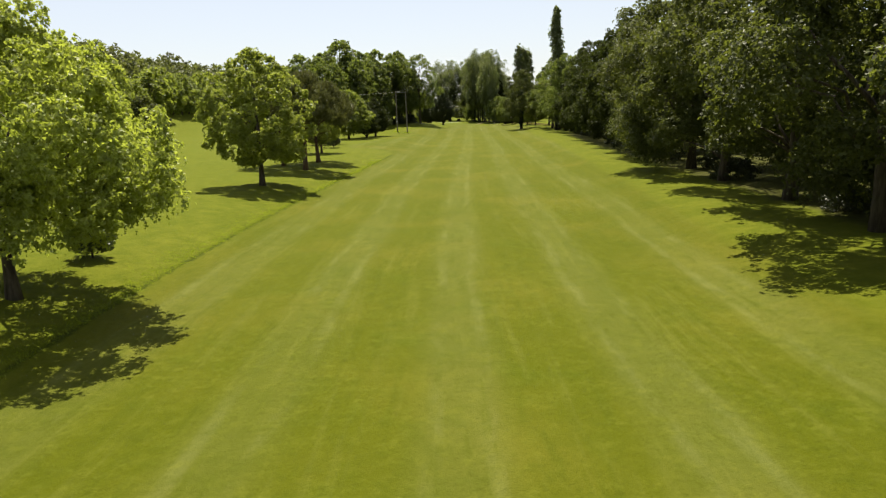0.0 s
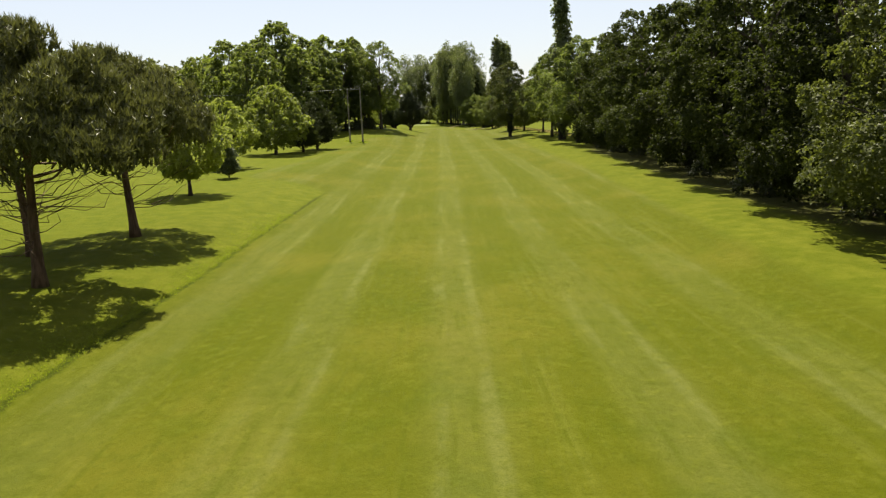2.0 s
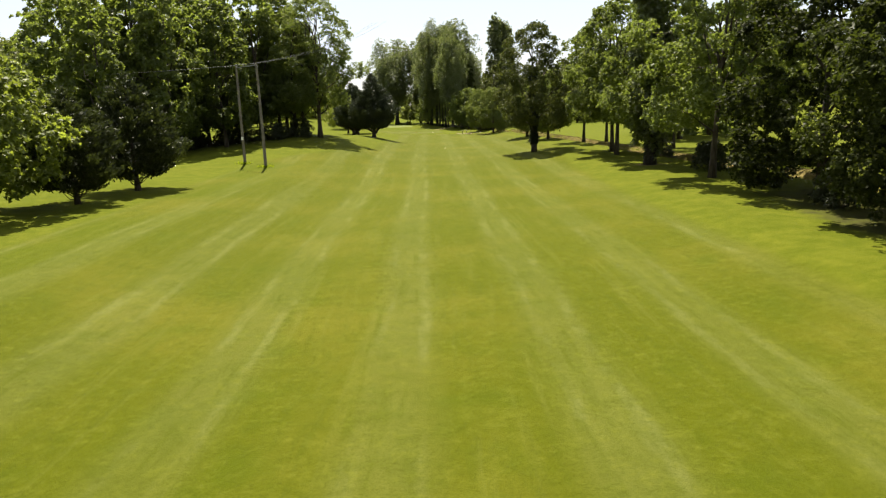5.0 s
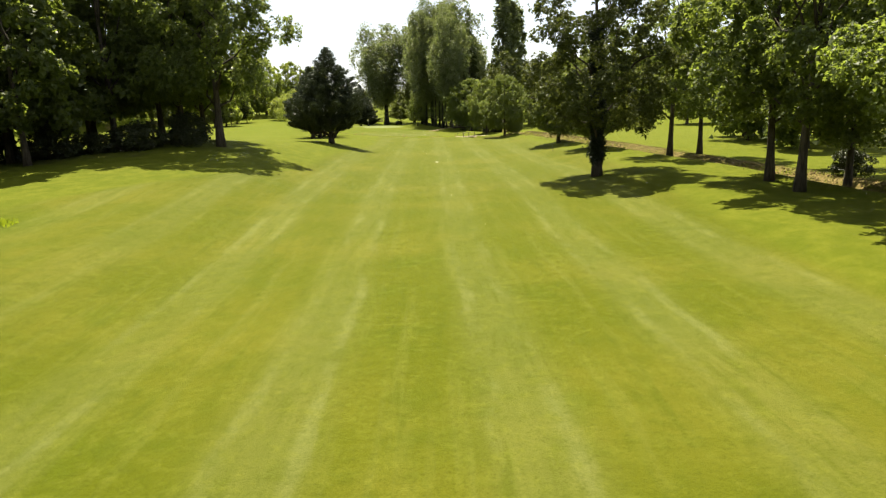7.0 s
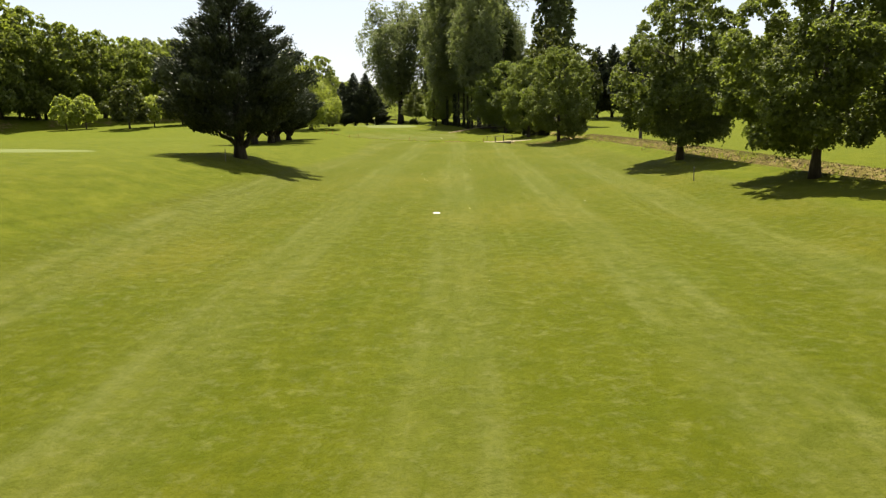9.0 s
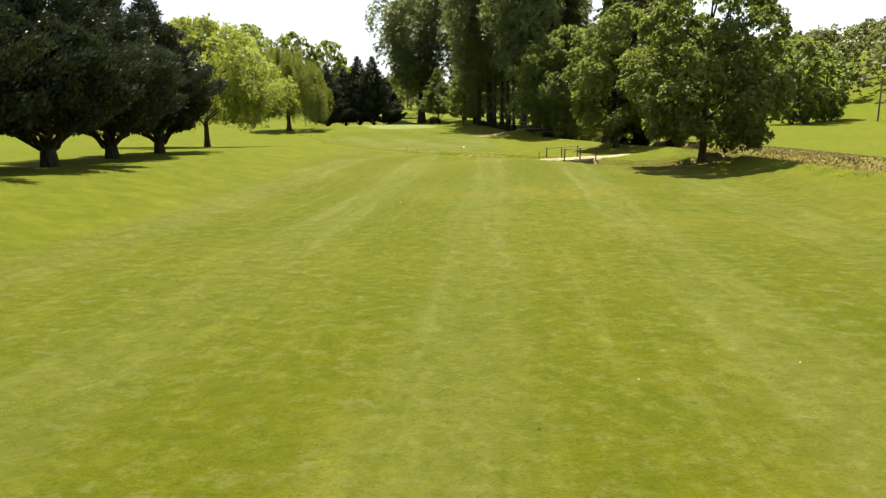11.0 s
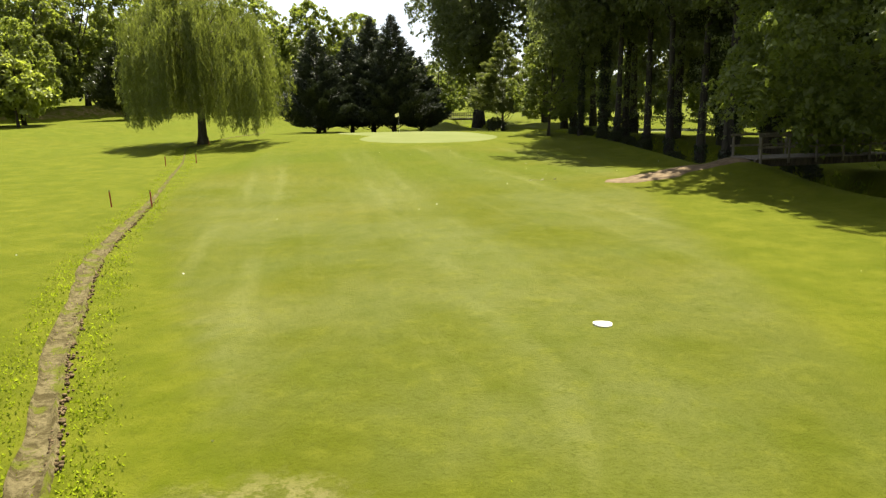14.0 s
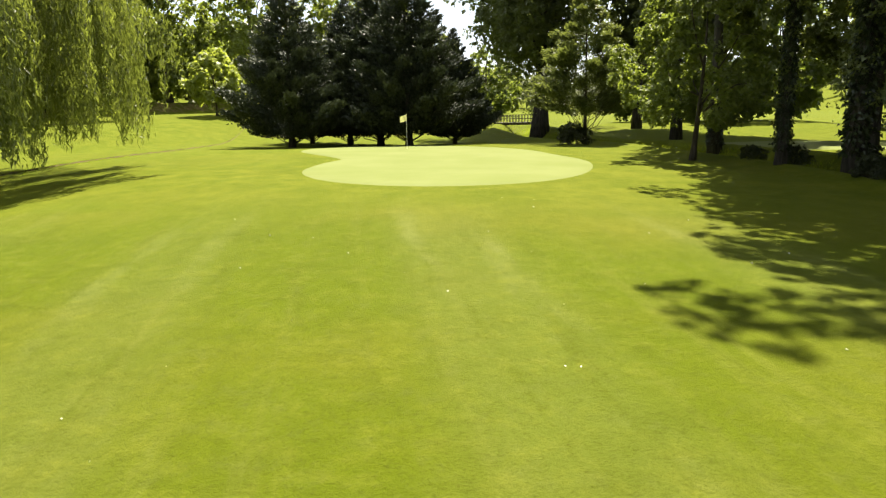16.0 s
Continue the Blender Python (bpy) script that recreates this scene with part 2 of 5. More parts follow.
def build_ground(material):
    far = [2.0 * 1.22 ** k for k in range(0, 33)]
    xs = steps((-60, -24, 1.6), (-24, 46, 0.55), (46, 90, 2.0))
    ys = steps((-12, 300, 0.9), (300, 345, 0.4), (345, 420, 0.8), (420, 480, 2.0))
    xs = np.concatenate([-60 - np.cumsum(far)[::-1], xs, 90 + np.cumsum(far)])
    ys = np.concatenate([-12 - np.cumsum(far)[::-1], ys, 480 + np.cumsum(far)])
    gx, gy = np.meshgrid(xs, ys)
    gz = height(gx, gy)
    me = bpy.data.meshes.new("ground")
    nx, ny = len(xs), len(ys)
    co = np.stack([gx, gy, gz], -1).reshape(-1, 3)
    i = np.arange(nx * ny).reshape(ny, nx)
    quads = np.stack([i[:-1, :-1], i[:-1, 1:], i[1:, 1:], i[1:, :-1]], -1).reshape(-1, 4)
    fill(me, co, quads)
    me.polygons.foreach_set("use_smooth", np.ones(len(quads), bool))
    x, y = co[:, 0], co[:, 1]
    v = x - line_x(y)
    # mown lane coordinate: along the fairway, then turned towards the green beyond the ditch
    beyond = smooth(312, 324, y - 0.6 * (x - 15))
    lane = (x - np.interp(y, [-60, 32, 74, 108, 121, 185, 212, 251, 300, 320], [-2.0, 0.7, 2.3, 4.3, 5.2, 8.2, 9.5, 11.7, 14.2, 15.2])) * (1 - beyond) + 0.9 * (x - 12.4 + 0.36 * (y - 340.3)) * beyond
    fair = smooth(-14.1, -13.1, v + 0.8 * wobble(x, y, 14.0) + 12.0 * smooth(112, 126, y) * (1 - smooth(200, 225, y))) * (1 - smooth(13.0, 14.2, v + 1.2 * wobble(x, y, 17.0, 2.0)))
    last = np.interp(x, [-10, 2.4, 8.7, 11.2, 15.6, 20, 24], [326.5, 325.2, 322.5, 319.3, 314.7, 310.0, 304.5])
    second = np.interp(y, [320, 323.8, 326, 331, 336, 343, 353.6, 372], [15.5, 12.9, 11.5, 8.2, 4.8, 1.3, -1.8, -4.5])
    fair = fair * (1 - smooth(-0.5, 0.5, y - last)) + smooth(318, 323, y) * smooth(-0.3, 0.3, x - second) * (1 - smooth(20.5, 22.0, x)) * (1 - smooth(362, 372, y)) * smooth(-0.2, 0.4, y - np.interp(x, [14.2, 16.1, 19.1, 21.4, 22.8, 24.4], [322.2, 321.1, 319.4, 317.0, 314.6, 311.5]))
    side = v + 0.8 * wobble(x, y, 14.0) + 13.75
    side_on = smooth(8, 20, y) * (1 - smooth(108, 116, y)) * (1 - smooth(-8, -6, v))
    end = y - last - 0.15
    end_on = smooth(-1, 2, x) * (1 - smooth(21, 24, x)) * (0.5 - 0.4 * hill(x, y, 12, 318.5, 2.0, 2.0)) * smooth(295, 300, y) * (1 - smooth(328, 333, y))
    far_lip = np.interp(x, [14.2, 16.1, 19.1, 21.4, 22.8, 24.4], [322.2, 321.1, 319.4, 317.0, 314.6, 311.5])
    lush = smooth(14.6, 16.2, x) * (1 - smooth(24.0, 27.0, x)) * smooth(-1.5, -0.9, y - far_lip) * (1 - smooth(-0.2, 0.25, y - far_lip))
    lush = np.maximum(lush, 0.55 * smooth(0.2, 0.6, y - last) * (1 - smooth(1.6, 2.6, y - last)) * smooth(13, 15, x))
    stream = away(x, y, STREAM)
    beyond_stream = smooth(-0.4, 0.8, x - np.interp(y, [p[1] for p in STREAM], [p[0] for p in STREAM]))
    dry = (1 - smooth(2.4, 4.4, stream + 0.9 * wobble(x, y, 3.0))) * smooth(150, 185, y) * (1 - smooth(328, 338, y)) * (0.25 + 0.75 * beyond_stream)
    dry = np.maximum(dry, (1 - smooth(1.0, 2.3, away(x, y, CROSS_DITCH) + 0.5 * wobble(x, y, 1.6, 0.4))) * smooth(14.8, 16.8, x))
    dry = np.where((x < 25.5) & (y > 303) & (y < 324), dry * smooth(1.3, 2.2, y - last) * (1 - smooth(-1.2, -0.6, y - far_lip)), dry)
    dry = np.maximum(dry, 0.62 * smooth(-2, 0, x - wood_edge(y)) * (1 - smooth(3, 6, x - wood_edge(y))) * smooth(355, 375, y) * (1 - smooth(440, 470, y)))
    bare = 0.55 * hill(x, y, 26.0, 214.0, 1.6, 1.4) + 0.9 * hill(x, y, 33.0, 187.0, 2.0, 1.6) + 0.5 * hill(x, y, 25.5, 350.0, 2.0, 1.5)
    # mask of the darker floor that stands for shade under edge trees and copse
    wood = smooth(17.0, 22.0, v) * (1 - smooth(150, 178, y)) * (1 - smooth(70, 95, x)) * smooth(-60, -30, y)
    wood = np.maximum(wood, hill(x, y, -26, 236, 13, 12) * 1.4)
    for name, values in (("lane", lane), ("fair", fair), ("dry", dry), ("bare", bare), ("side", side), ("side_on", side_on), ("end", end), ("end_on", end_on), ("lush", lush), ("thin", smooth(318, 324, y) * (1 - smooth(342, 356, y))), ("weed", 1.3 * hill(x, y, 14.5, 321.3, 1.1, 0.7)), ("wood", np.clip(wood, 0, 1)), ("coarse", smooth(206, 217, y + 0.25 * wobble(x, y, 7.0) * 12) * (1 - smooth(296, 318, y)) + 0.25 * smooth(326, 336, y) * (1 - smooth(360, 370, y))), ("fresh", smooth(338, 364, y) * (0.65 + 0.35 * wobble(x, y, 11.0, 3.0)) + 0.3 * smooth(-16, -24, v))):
        a = me.attributes.new(name, "FLOAT", "POINT")
        a.data.foreach_set("value", values.astype(np.float32))
    me.materials.append(material)
    return tagged(new("ground", me), "mown golf fairway grass with pale stripes and rougher edges", "ground", kind="structure")


def fill(me, co, quads):
    """Vertices and quads into a mesh, quickly."""
    co, quads = np.asarray(co, np.float32), np.asarray(quads, np.int32)
    me.vertices.add(len(co))
    me.vertices.foreach_set("co", co.ravel())
    k = quads.shape[1]
    me.loops.add(len(quads) * k)
    me.loops.foreach_set("vertex_index", quads.ravel())
    me.polygons.add(len(quads))
    me.polygons.foreach_set("loop_start", np.arange(0, len(quads) * k, k, dtype=np.int32))
    me.polygons.foreach_set("loop_total", np.full(len(quads), k, np.int32))
    me.update(calc_edges=True)


def turf():
    n = Nodes("mown_turf")
    lane, fair, dry, bare, wood, fresh, coarse, lush_bank = (n.attribute(a) for a in ("lane", "fair", "dry", "bare", "wood", "fresh", "coarse", "lush"))
    at = n.position()
    along = n.add("ShaderNodeSeparateXYZ", Vector=at).outputs["Y"]
    wander = n.math("MULTIPLY", n.math("SUBTRACT", n.noise(0.03, 2.0), 0.5), 1.6)
    ragged = n.math("MULTIPLY", n.math("SUBTRACT", n.noise(0.8, 4.0, stretch=(1, 0.25, 1)), 0.5), 0.8)
    u = n.math("ADD", n.math("ADD", lane, wander), ragged)
    mown = n.add("ShaderNodeCombineXYZ", X=n.math("ADD", lane, wander), Y=along).outputs[0]
    phase = n.math("SUBTRACT", n.math("FRACT", n.math("ADD", n.math("DIVIDE", u, 5.4), 0.5)), 0.5)
    from_mid = n.math("MULTIPLY", n.math("ABSOLUTE", phase), 5.4)
    stripe = n.span(from_mid, 0.45, 1.75, 1.0, 0.0)
    amount = n.math("MULTIPLY", fair, n.span(n.noise(0.045, 3.0), 0.28, 0.60, 0.35, 1.0))
    lush = n.mix(fresh, (0.0565, 0.0657, 0.0012), (0.0565, 0.0844, 0.0006))
    # broad patches: yellowed, dark, thin
    col = n.mix(n.span(n.noise(0.11, 4.0, 0.55), 0.42, 0.70, 0.0, 0.65), lush, (0.0948, 0.0903, 0.0082))
    col = n.mix(n.span(n.noise(0.33, 4.0, 0.6), 0.50, 0.72, 0.0, 0.50), col, (0.0457, 0.0631, 0.0013))
    # pale mown lanes, streaked along the way they are cut
    col = n.mix(n.math("MULTIPLY", stripe, n.math("MULTIPLY", n.math("SUBTRACT", 0.31, n.math("MULTIPLY", fresh, 0.12)), amount)), col, (0.1000, 0.1090, 0.0300))
    cut = n.noise(1.3, 5.0, 0.65, at=mown, stretch=(1.0, 0.055, 1.0))
    col = n.mix(n.math("MULTIPLY", n.span(cut, 0.50, 0.70, 0.0, 0.36), n.math("ADD", 0.25, n.math("MULTIPLY", fair, 0.75))), col, (0.1038, 0.1091, 0.0181))
    cut_dark = n.noise(2.4, 4.0, 0.6, at=mown, stretch=(1.0, 0.09, 1.0))
    col = n.mix(n.math("MULTIPLY", n.span(cut_dark, 0.52, 0.70, 0.0, 0.50), fair), col, (0.0457, 0.0580, 0.0014))
    # worn wheel tracks, in pairs inside the pale lanes
    track = n.span(n.math("ABSOLUTE", n.math("SUBTRACT", from_mid, 0.72)), 0.06, 0.34, 1.0, 0.0)
    broken = n.span(n.noise(0.35, 5.0, 0.7, at=mown, stretch=(1.0, 0.35, 1.0)), 0.44, 0.62)
    col = n.mix(n.math("MULTIPLY", n.math("MULTIPLY", track, broken), n.math("MULTIPLY", amount, 0.34)), col, (0.1373, 0.1441, 0.0449))
    col = n.mix(n.math("MULTIPLY", n.math("MULTIPLY", n.attribute("thin"), fair), n.span(n.noise(0.16, 4.0, 0.6), 0.35, 0.65, 0.0, 0.42)), col, (0.0980, 0.1080, 0.0380))
    # mottling at the scale of tufts and clumps
    mott = n.noise(2.6, 6.0, 0.7)
    col = n.mix(n.span(mott, 0.46, 0.72, 0.0, 0.42), col, (0.1096, 0.1176, 0.0120))
    tufty = n.noise(1.2, 6.0, 0.72)
    col = n.mix(n.span(tufty, 0.46, 0.70, 0.0, 0.40), col, (0.0410, 0.0546, 0.0013))
    clump = n.noise(6.5, 5.0, 0.72)
    col = n.mix(n.span(clump, 0.48, 0.74, 0.0, 0.46), col, (0.0344, 0.0439, 0.0016))
    fine = n.noise(21.0, 5.0, 0.78)
    col = n.mix(n.span(fine, 0.46, 0.72, 0.0, 0.60), col, (0.0340, 0.0414, 0.0016))
    # coarser, tufted stretch with straw in it
    ruffle = n.noise(1.9, 6.0, 0.75)
    col = n.mix(n.math("MULTIPLY", coarse, n.span(ruffle, 0.47, 0.67, 0.0, 0.36)), col, (0.0327, 0.0452, 0.0012))
    col = n.mix(n.math("MULTIPLY", coarse, n.span(n.noise(3.1, 5.0, 0.75), 0.48, 0.70, 0.0, 0.34)), col, (0.1250, 0.1280, 0.0430))
    # rougher grass outside the mown lanes
    roughcol = n.mix(n.span(n.noise(0.9, 6.0, 0.7), 0.35, 0.7), (0.0575, 0.0737, 0.0017), (0.0960, 0.1055, 0.0069))
    roughcol = n.mix(n.span(n.noise(6.0, 5.0, 0.72), 0.5, 0.74, 0.0, 0.6), roughcol, (0.0283, 0.0380, 0.0016))
    col = n.mix(n.math("MULTIPLY", n.math("SUBTRACT", 1.0, fair), 0.75), col, roughcol)
    bank = n.mix(n.span(n.noise(3.5, 5.0, 0.75), 0.42, 0.62), (0.0752, 0.0830, 0.0022), (0.0345, 0.0470, 0.0010))
    col = n.mix(n.span(n.math("ADD", lush_bank, n.math("MULTIPLY", n.math("SUBTRACT", n.noise(1.5, 4.0, 0.7), 0.5), 0.7)), 0.35, 0.7, 0.0, 0.9), col, bank)
    # thin dark line on the mown edges: shadow of the longer grass, painted in
    crumble = n.math("MULTIPLY", n.math("SUBTRACT", n.noise(1.4, 5.0, 0.7), 0.5), 0.7)
    rim = n.math("MAXIMUM", *(n.math("MULTIPLY", n.attribute(a + "_on"), n.span(n.math("ABSOLUTE", n.math("ADD", n.attribute(a), crumble)), 0.03, 0.24, 1.0, 0.0)) for a in ("side", "end")))
    col = n.mix(n.math("MULTIPLY", rim, n.span(n.noise(1.1, 5.0, 0.7), 0.30, 0.52, 0.25, 0.9)), col, (0.0270, 0.0366, 0.0012))
    weed = n.mix(n.span(n.noise(5.0, 5.0, 0.75), 0.46, 0.58), (0.0648, 0.0690, 0.0150), (0.1500, 0.1340, 0.0560))
    col = n.mix(n.span(n.math("ADD", n.attribute("weed"), n.math("MULTIPLY", n.math("SUBTRACT", n.noise(1.6, 5.0, 0.7), 0.5), 1.0)), 0.4, 0.9, 0.0, 0.6), col, weed)
    # woodland floor with the trees' shade put into a dark colour, dry banks, dug earth
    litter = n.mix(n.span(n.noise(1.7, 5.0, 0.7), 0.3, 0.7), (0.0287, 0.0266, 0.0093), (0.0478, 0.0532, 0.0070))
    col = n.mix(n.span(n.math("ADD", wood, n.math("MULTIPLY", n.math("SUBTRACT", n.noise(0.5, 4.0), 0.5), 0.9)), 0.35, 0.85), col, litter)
    straw = n.mix(n.span(n.noise(1.6, 6.0, 0.75), 0.40, 0.60), (0.0680, 0.0700, 0.0070), (0.1450, 0.1120, 0.0400))
    clod = n.noise(3.2, 6.0, 0.78)
    straw = n.mix(n.span(clod, 0.48, 0.62, 0.0, 0.8), straw, (0.1900, 0.1380, 0.0620))
    straw = n.mix(n.span(n.noise(0.8, 5.0, 0.7, stretch=(1.0, 0.6, 1.0)), 0.48, 0.62, 0.0, 0.6), straw, (0.0900, 0.0680, 0.0190))
    straw = n.mix(n.span(n.noise(5.5, 5.0, 0.75), 0.53, 0.63, 0.0, 0.85), straw, (0.0328, 0.0244, 0.0078))
    drymask = n.span(n.math("ADD", dry, n.math("MULTIPLY", n.math("SUBTRACT", n.noise(0.9, 6.0, 0.72), 0.5), 1.7)), 0.42, 0.66)
    col = n.mix(drymask, col, straw)
    earth = n.mix(n.noise(5.0, 5.0, 0.7), (0.0637, 0.0479, 0.0205), (0.1466, 0.1097, 0.0497))
    col = n.mix(n.span(n.math("ADD", bare, n.math("MULTIPLY", n.math("SUBTRACT", n.noise(1.4, 4.0, 0.7), 0.5), 0.9)), 0.5, 0.85), col, earth)
    h = n.math("ADD", n.math("MULTIPLY", n.noise(30.0, 4.0, 0.8), 0.4), n.math("ADD", n.math("MULTIPLY", fine, 0.6), n.math("ADD", n.math("MULTIPLY", mott, 0.8), n.math("ADD", n.math("MULTIPLY", n.math("ADD", tufty, n.math("MULTIPLY", coarse, ruffle)), 1.2), n.math("MULTIPLY", clod, n.math("MULTIPLY", drymask, 2.2))))))
    return n.finish(n.principled(col, 0.95, n.bump(h, 0.7, 0.07), gloss=0.05, sheen=(0.03, (0.75, 0.80, 0.25))))


TURF = turf()
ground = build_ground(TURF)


# ---- parts and bodies ----
def part(name, bm, material, parent, label=""):
    """Links a bmesh as one mesh under a thing or a part."""
    me = bpy.data.meshes.new(name)
    bm.to_mesh(me)
    bm.free()
    me.materials.append(material)
    ob = new(name, me)
    ob.parent = parent
    return tagged(ob, label)


def mesh_part(name, co, faces, material, parent, label="", soft=False):
    me = bpy.data.meshes.new(name)
    fill(me, co, faces)
    if soft:
        me.polygons.foreach_set("use_smooth", np.ones(len(me.polygons), bool))
    me.materials.append(material)
    ob = new(name, me)
    ob.parent = parent
    return tagged(ob, label)


def thing(name, label, category, group="", kind=""):
    return tagged(new(name), label, category, group, kind)


def tube(points, radii, sides=8):
    """A tapering limb along points, as vertices and quads."""
    p = np.asarray(points, float)
    t = np.gradient(p, axis=0)
    t /= np.linalg.norm(t, axis=1)[:, None] + 1e-9
    ref = np.where(np.abs(t[:, 2:3]) > 0.9, np.array([[1.0, 0, 0]]), np.array([[0, 0, 1.0]]))
    a = np.cross(t, ref)
    a /= np.linalg.norm(a, axis=1)[:, None] + 1e-9
    b = np.cross(t, a)
    ang = np.linspace(0, 2 * math.pi, sides, endpoint=False)
    ring = np.cos(ang)[None, :, None] * a[:, None] + np.sin(ang)[None, :, None] * b[:, None]
    co = (p[:, None] + ring * np.asarray(radii)[:, None, None]).reshape(-1, 3)
    n = len(p)
    i = np.arange(n * sides).reshape(n, sides)
    j = np.roll(i, -1, 1)
    q = np.stack([i[:-1], j[:-1], j[1:], i[1:]], -1).reshape(-1, 4)
    # both ends closed
    caps = []
    for row in (i[0][::-1], i[-1]):
        for k in range(1, sides - 2, 2):
            caps.append([row[0], row[k], row[k + 1], row[k + 2]])
    return co, np.concatenate([q, np.array(caps)])


def join(pieces):
    cos, qs, base = [], [], 0
    for co, q in pieces:
        cos.append(co)
        qs.append(np.asarray(q) + base)
        base += len(co)
    return np.concatenate(cos), np.concatenate(qs)


def unit(v):
    return v / (np.linalg.norm(v, axis=-1, keepdims=True) + 1e-9)


def blades(rng, at, aim, size, width):
    """A narrow three-cornered leaf at each point, its tip along aim."""
    n = len(at)
    a = unit(aim)
    b = unit(np.cross(a, rng.normal(size=(n, 3))))
    s = np.asarray(size).reshape(-1, 1)
    w = s * width
    co = np.stack([at - a * s * 0.5 + b * w, at + a * s * 0.5, at - a * s * 0.5 - b * w], 1).reshape(-1, 3)
    return co, np.arange(3 * n).reshape(n, 3)


def leaves(rng, at, facing, size, width):
    """A three-cornered leaf at each point, its blade turned to face outwards and up."""
    n = len(at)
    f = unit(facing)
    a = unit(np.cross(f, rng.normal(size=(n, 3))))
    b = np.cross(f, a)
    s = np.asarray(size).reshape(-1, 1)
    w = s * width
    co = np.stack([at - a * s * 0.45 + b * w, at + a * s * 0.55, at - a * s * 0.45 - b * w], 1).reshape(-1, 3)
    return co, np.arange(3 * n).reshape(n, 3)


def ball(rng, n):
    return unit(rng.normal(size=(n, 3)))


def clumps(rng, centres, radii, count, size, width=0.36, squash=0.75, up=0.25, loose=0.18, heart=None, tuft=15):
    """Leaves over clumps, gathered in sprays on the outer, upper side of each clump, with loose ends and gaps."""
    k = len(centres)
    m = max(k * 4, count // tuft)
    share = np.asarray(radii) ** 2
    pick = rng.choice(k, m, p=share / share.sum())
    heart = np.mean(centres, 0) if heart is None else np.asarray(heart)
    out = unit((centres[pick] - heart) * np.array([1, 1, 0.8]))
    d = unit(ball(rng, m) + 0.5 * out + np.array([0, 0, up]))
    reach = 0.5 + 0.5 * rng.random(m) ** 0.6
    far = rng.random(m) < loose
    reach = np.where(far, reach * rng.uniform(1.0, 1.28, m), reach)
    lump = 1 + 0.25 * np.sin(d[:, 0] * 5 + pick) * np.cos(d[:, 1] * 6 + pick * 1.7)
    r = np.asarray(radii)[pick]
    spray = centres[pick] + d * (r * reach * lump)[:, None] * np.array([1, 1, squash])
    # each spray is a small drooping fan that faces outwards and up
    face = unit(d * np.array([1, 1, 0.5]) * 0.8 + np.array([0, 0, 0.75]) + rng.normal(size=(m, 3)) * 0.3)
    side = unit(np.cross(face, rng.normal(size=(m, 3))))
    cross = np.cross(face, side)
    wide = np.maximum(0.13 * r * rng.uniform(0.5, 1.6, m), size * 1.0) * np.where(far, 0.8, 1.0)
    which = rng.integers(0, m, count)
    u, v, w = rng.normal(size=(3, count)) * 0.6
    droop = 0.2 * w - 0.5 * (u * u + v * v)
    out = (side[which] * u[:, None] + cross[which] * v[:, None])
    at = spray[which] + (out + face[which] * droop[:, None]) * wide[which][:, None]
    facing = face[which] + 0.5 * out + rng.normal(size=(count, 3)) * 0.72
    return leaves(rng, at, facing, size * rng.uniform(0.7, 1.5, count), width + 0.08)


def trunk_points(rng, h, lean=0.03, bend=0.15, n=9):
    z = np.linspace(-0.25, h, n)
    ph = rng.uniform(0, 6, 2)
    x = lean * z * math.cos(ph[0]) + bend * np.sin(z / h * 3 + ph[1]) - bend * math.sin(ph[1])
    y = lean * z * math.sin(ph[0]) + bend * np.cos(z / h * 2.3 + ph[0]) - bend * math.cos(ph[0])
    return np.stack([x, y, z], 1)


def flare(n, r, top=0.35):
    u = np.linspace(0, 1, n)
    return r * ((1 - u) * (1 - top) + top + 0.55 * np.exp(-u * 14))


def limb(rng, a, b, r, sides=5, sag=0.1):
    n = 5
    u = np.linspace(0, 1, n)[:, None]
    p = a + (b - a) * u
    p[:, 2] += sag * np.linalg.norm(b - a) * np.sin(u[:, 0] * math.pi)
    p[1:-1] += rng.normal(size=(n - 2, 3)) * 0.05 * np.linalg.norm(b - a)
    return tube(p, np.linspace(r, r * 0.25, n), sides)
# ---- kinds of tree ----
def crown_centres(rng, n, z0, z1, profile, inner=0.35, outer=0.86):
    s = np.sort((np.arange(n) + rng.random(n)) / n)
    ang = np.arange(n) * 2.39996 + rng.normal(size=n) * 0.35
    rad = np.array([profile(v) for v in s]) * (inner + (outer - inner) * rng.random(n) ** 0.65)
    return np.stack([rad * np.cos(ang), rad * np.sin(ang), z0 + (z1 - z0) * s], 1), s


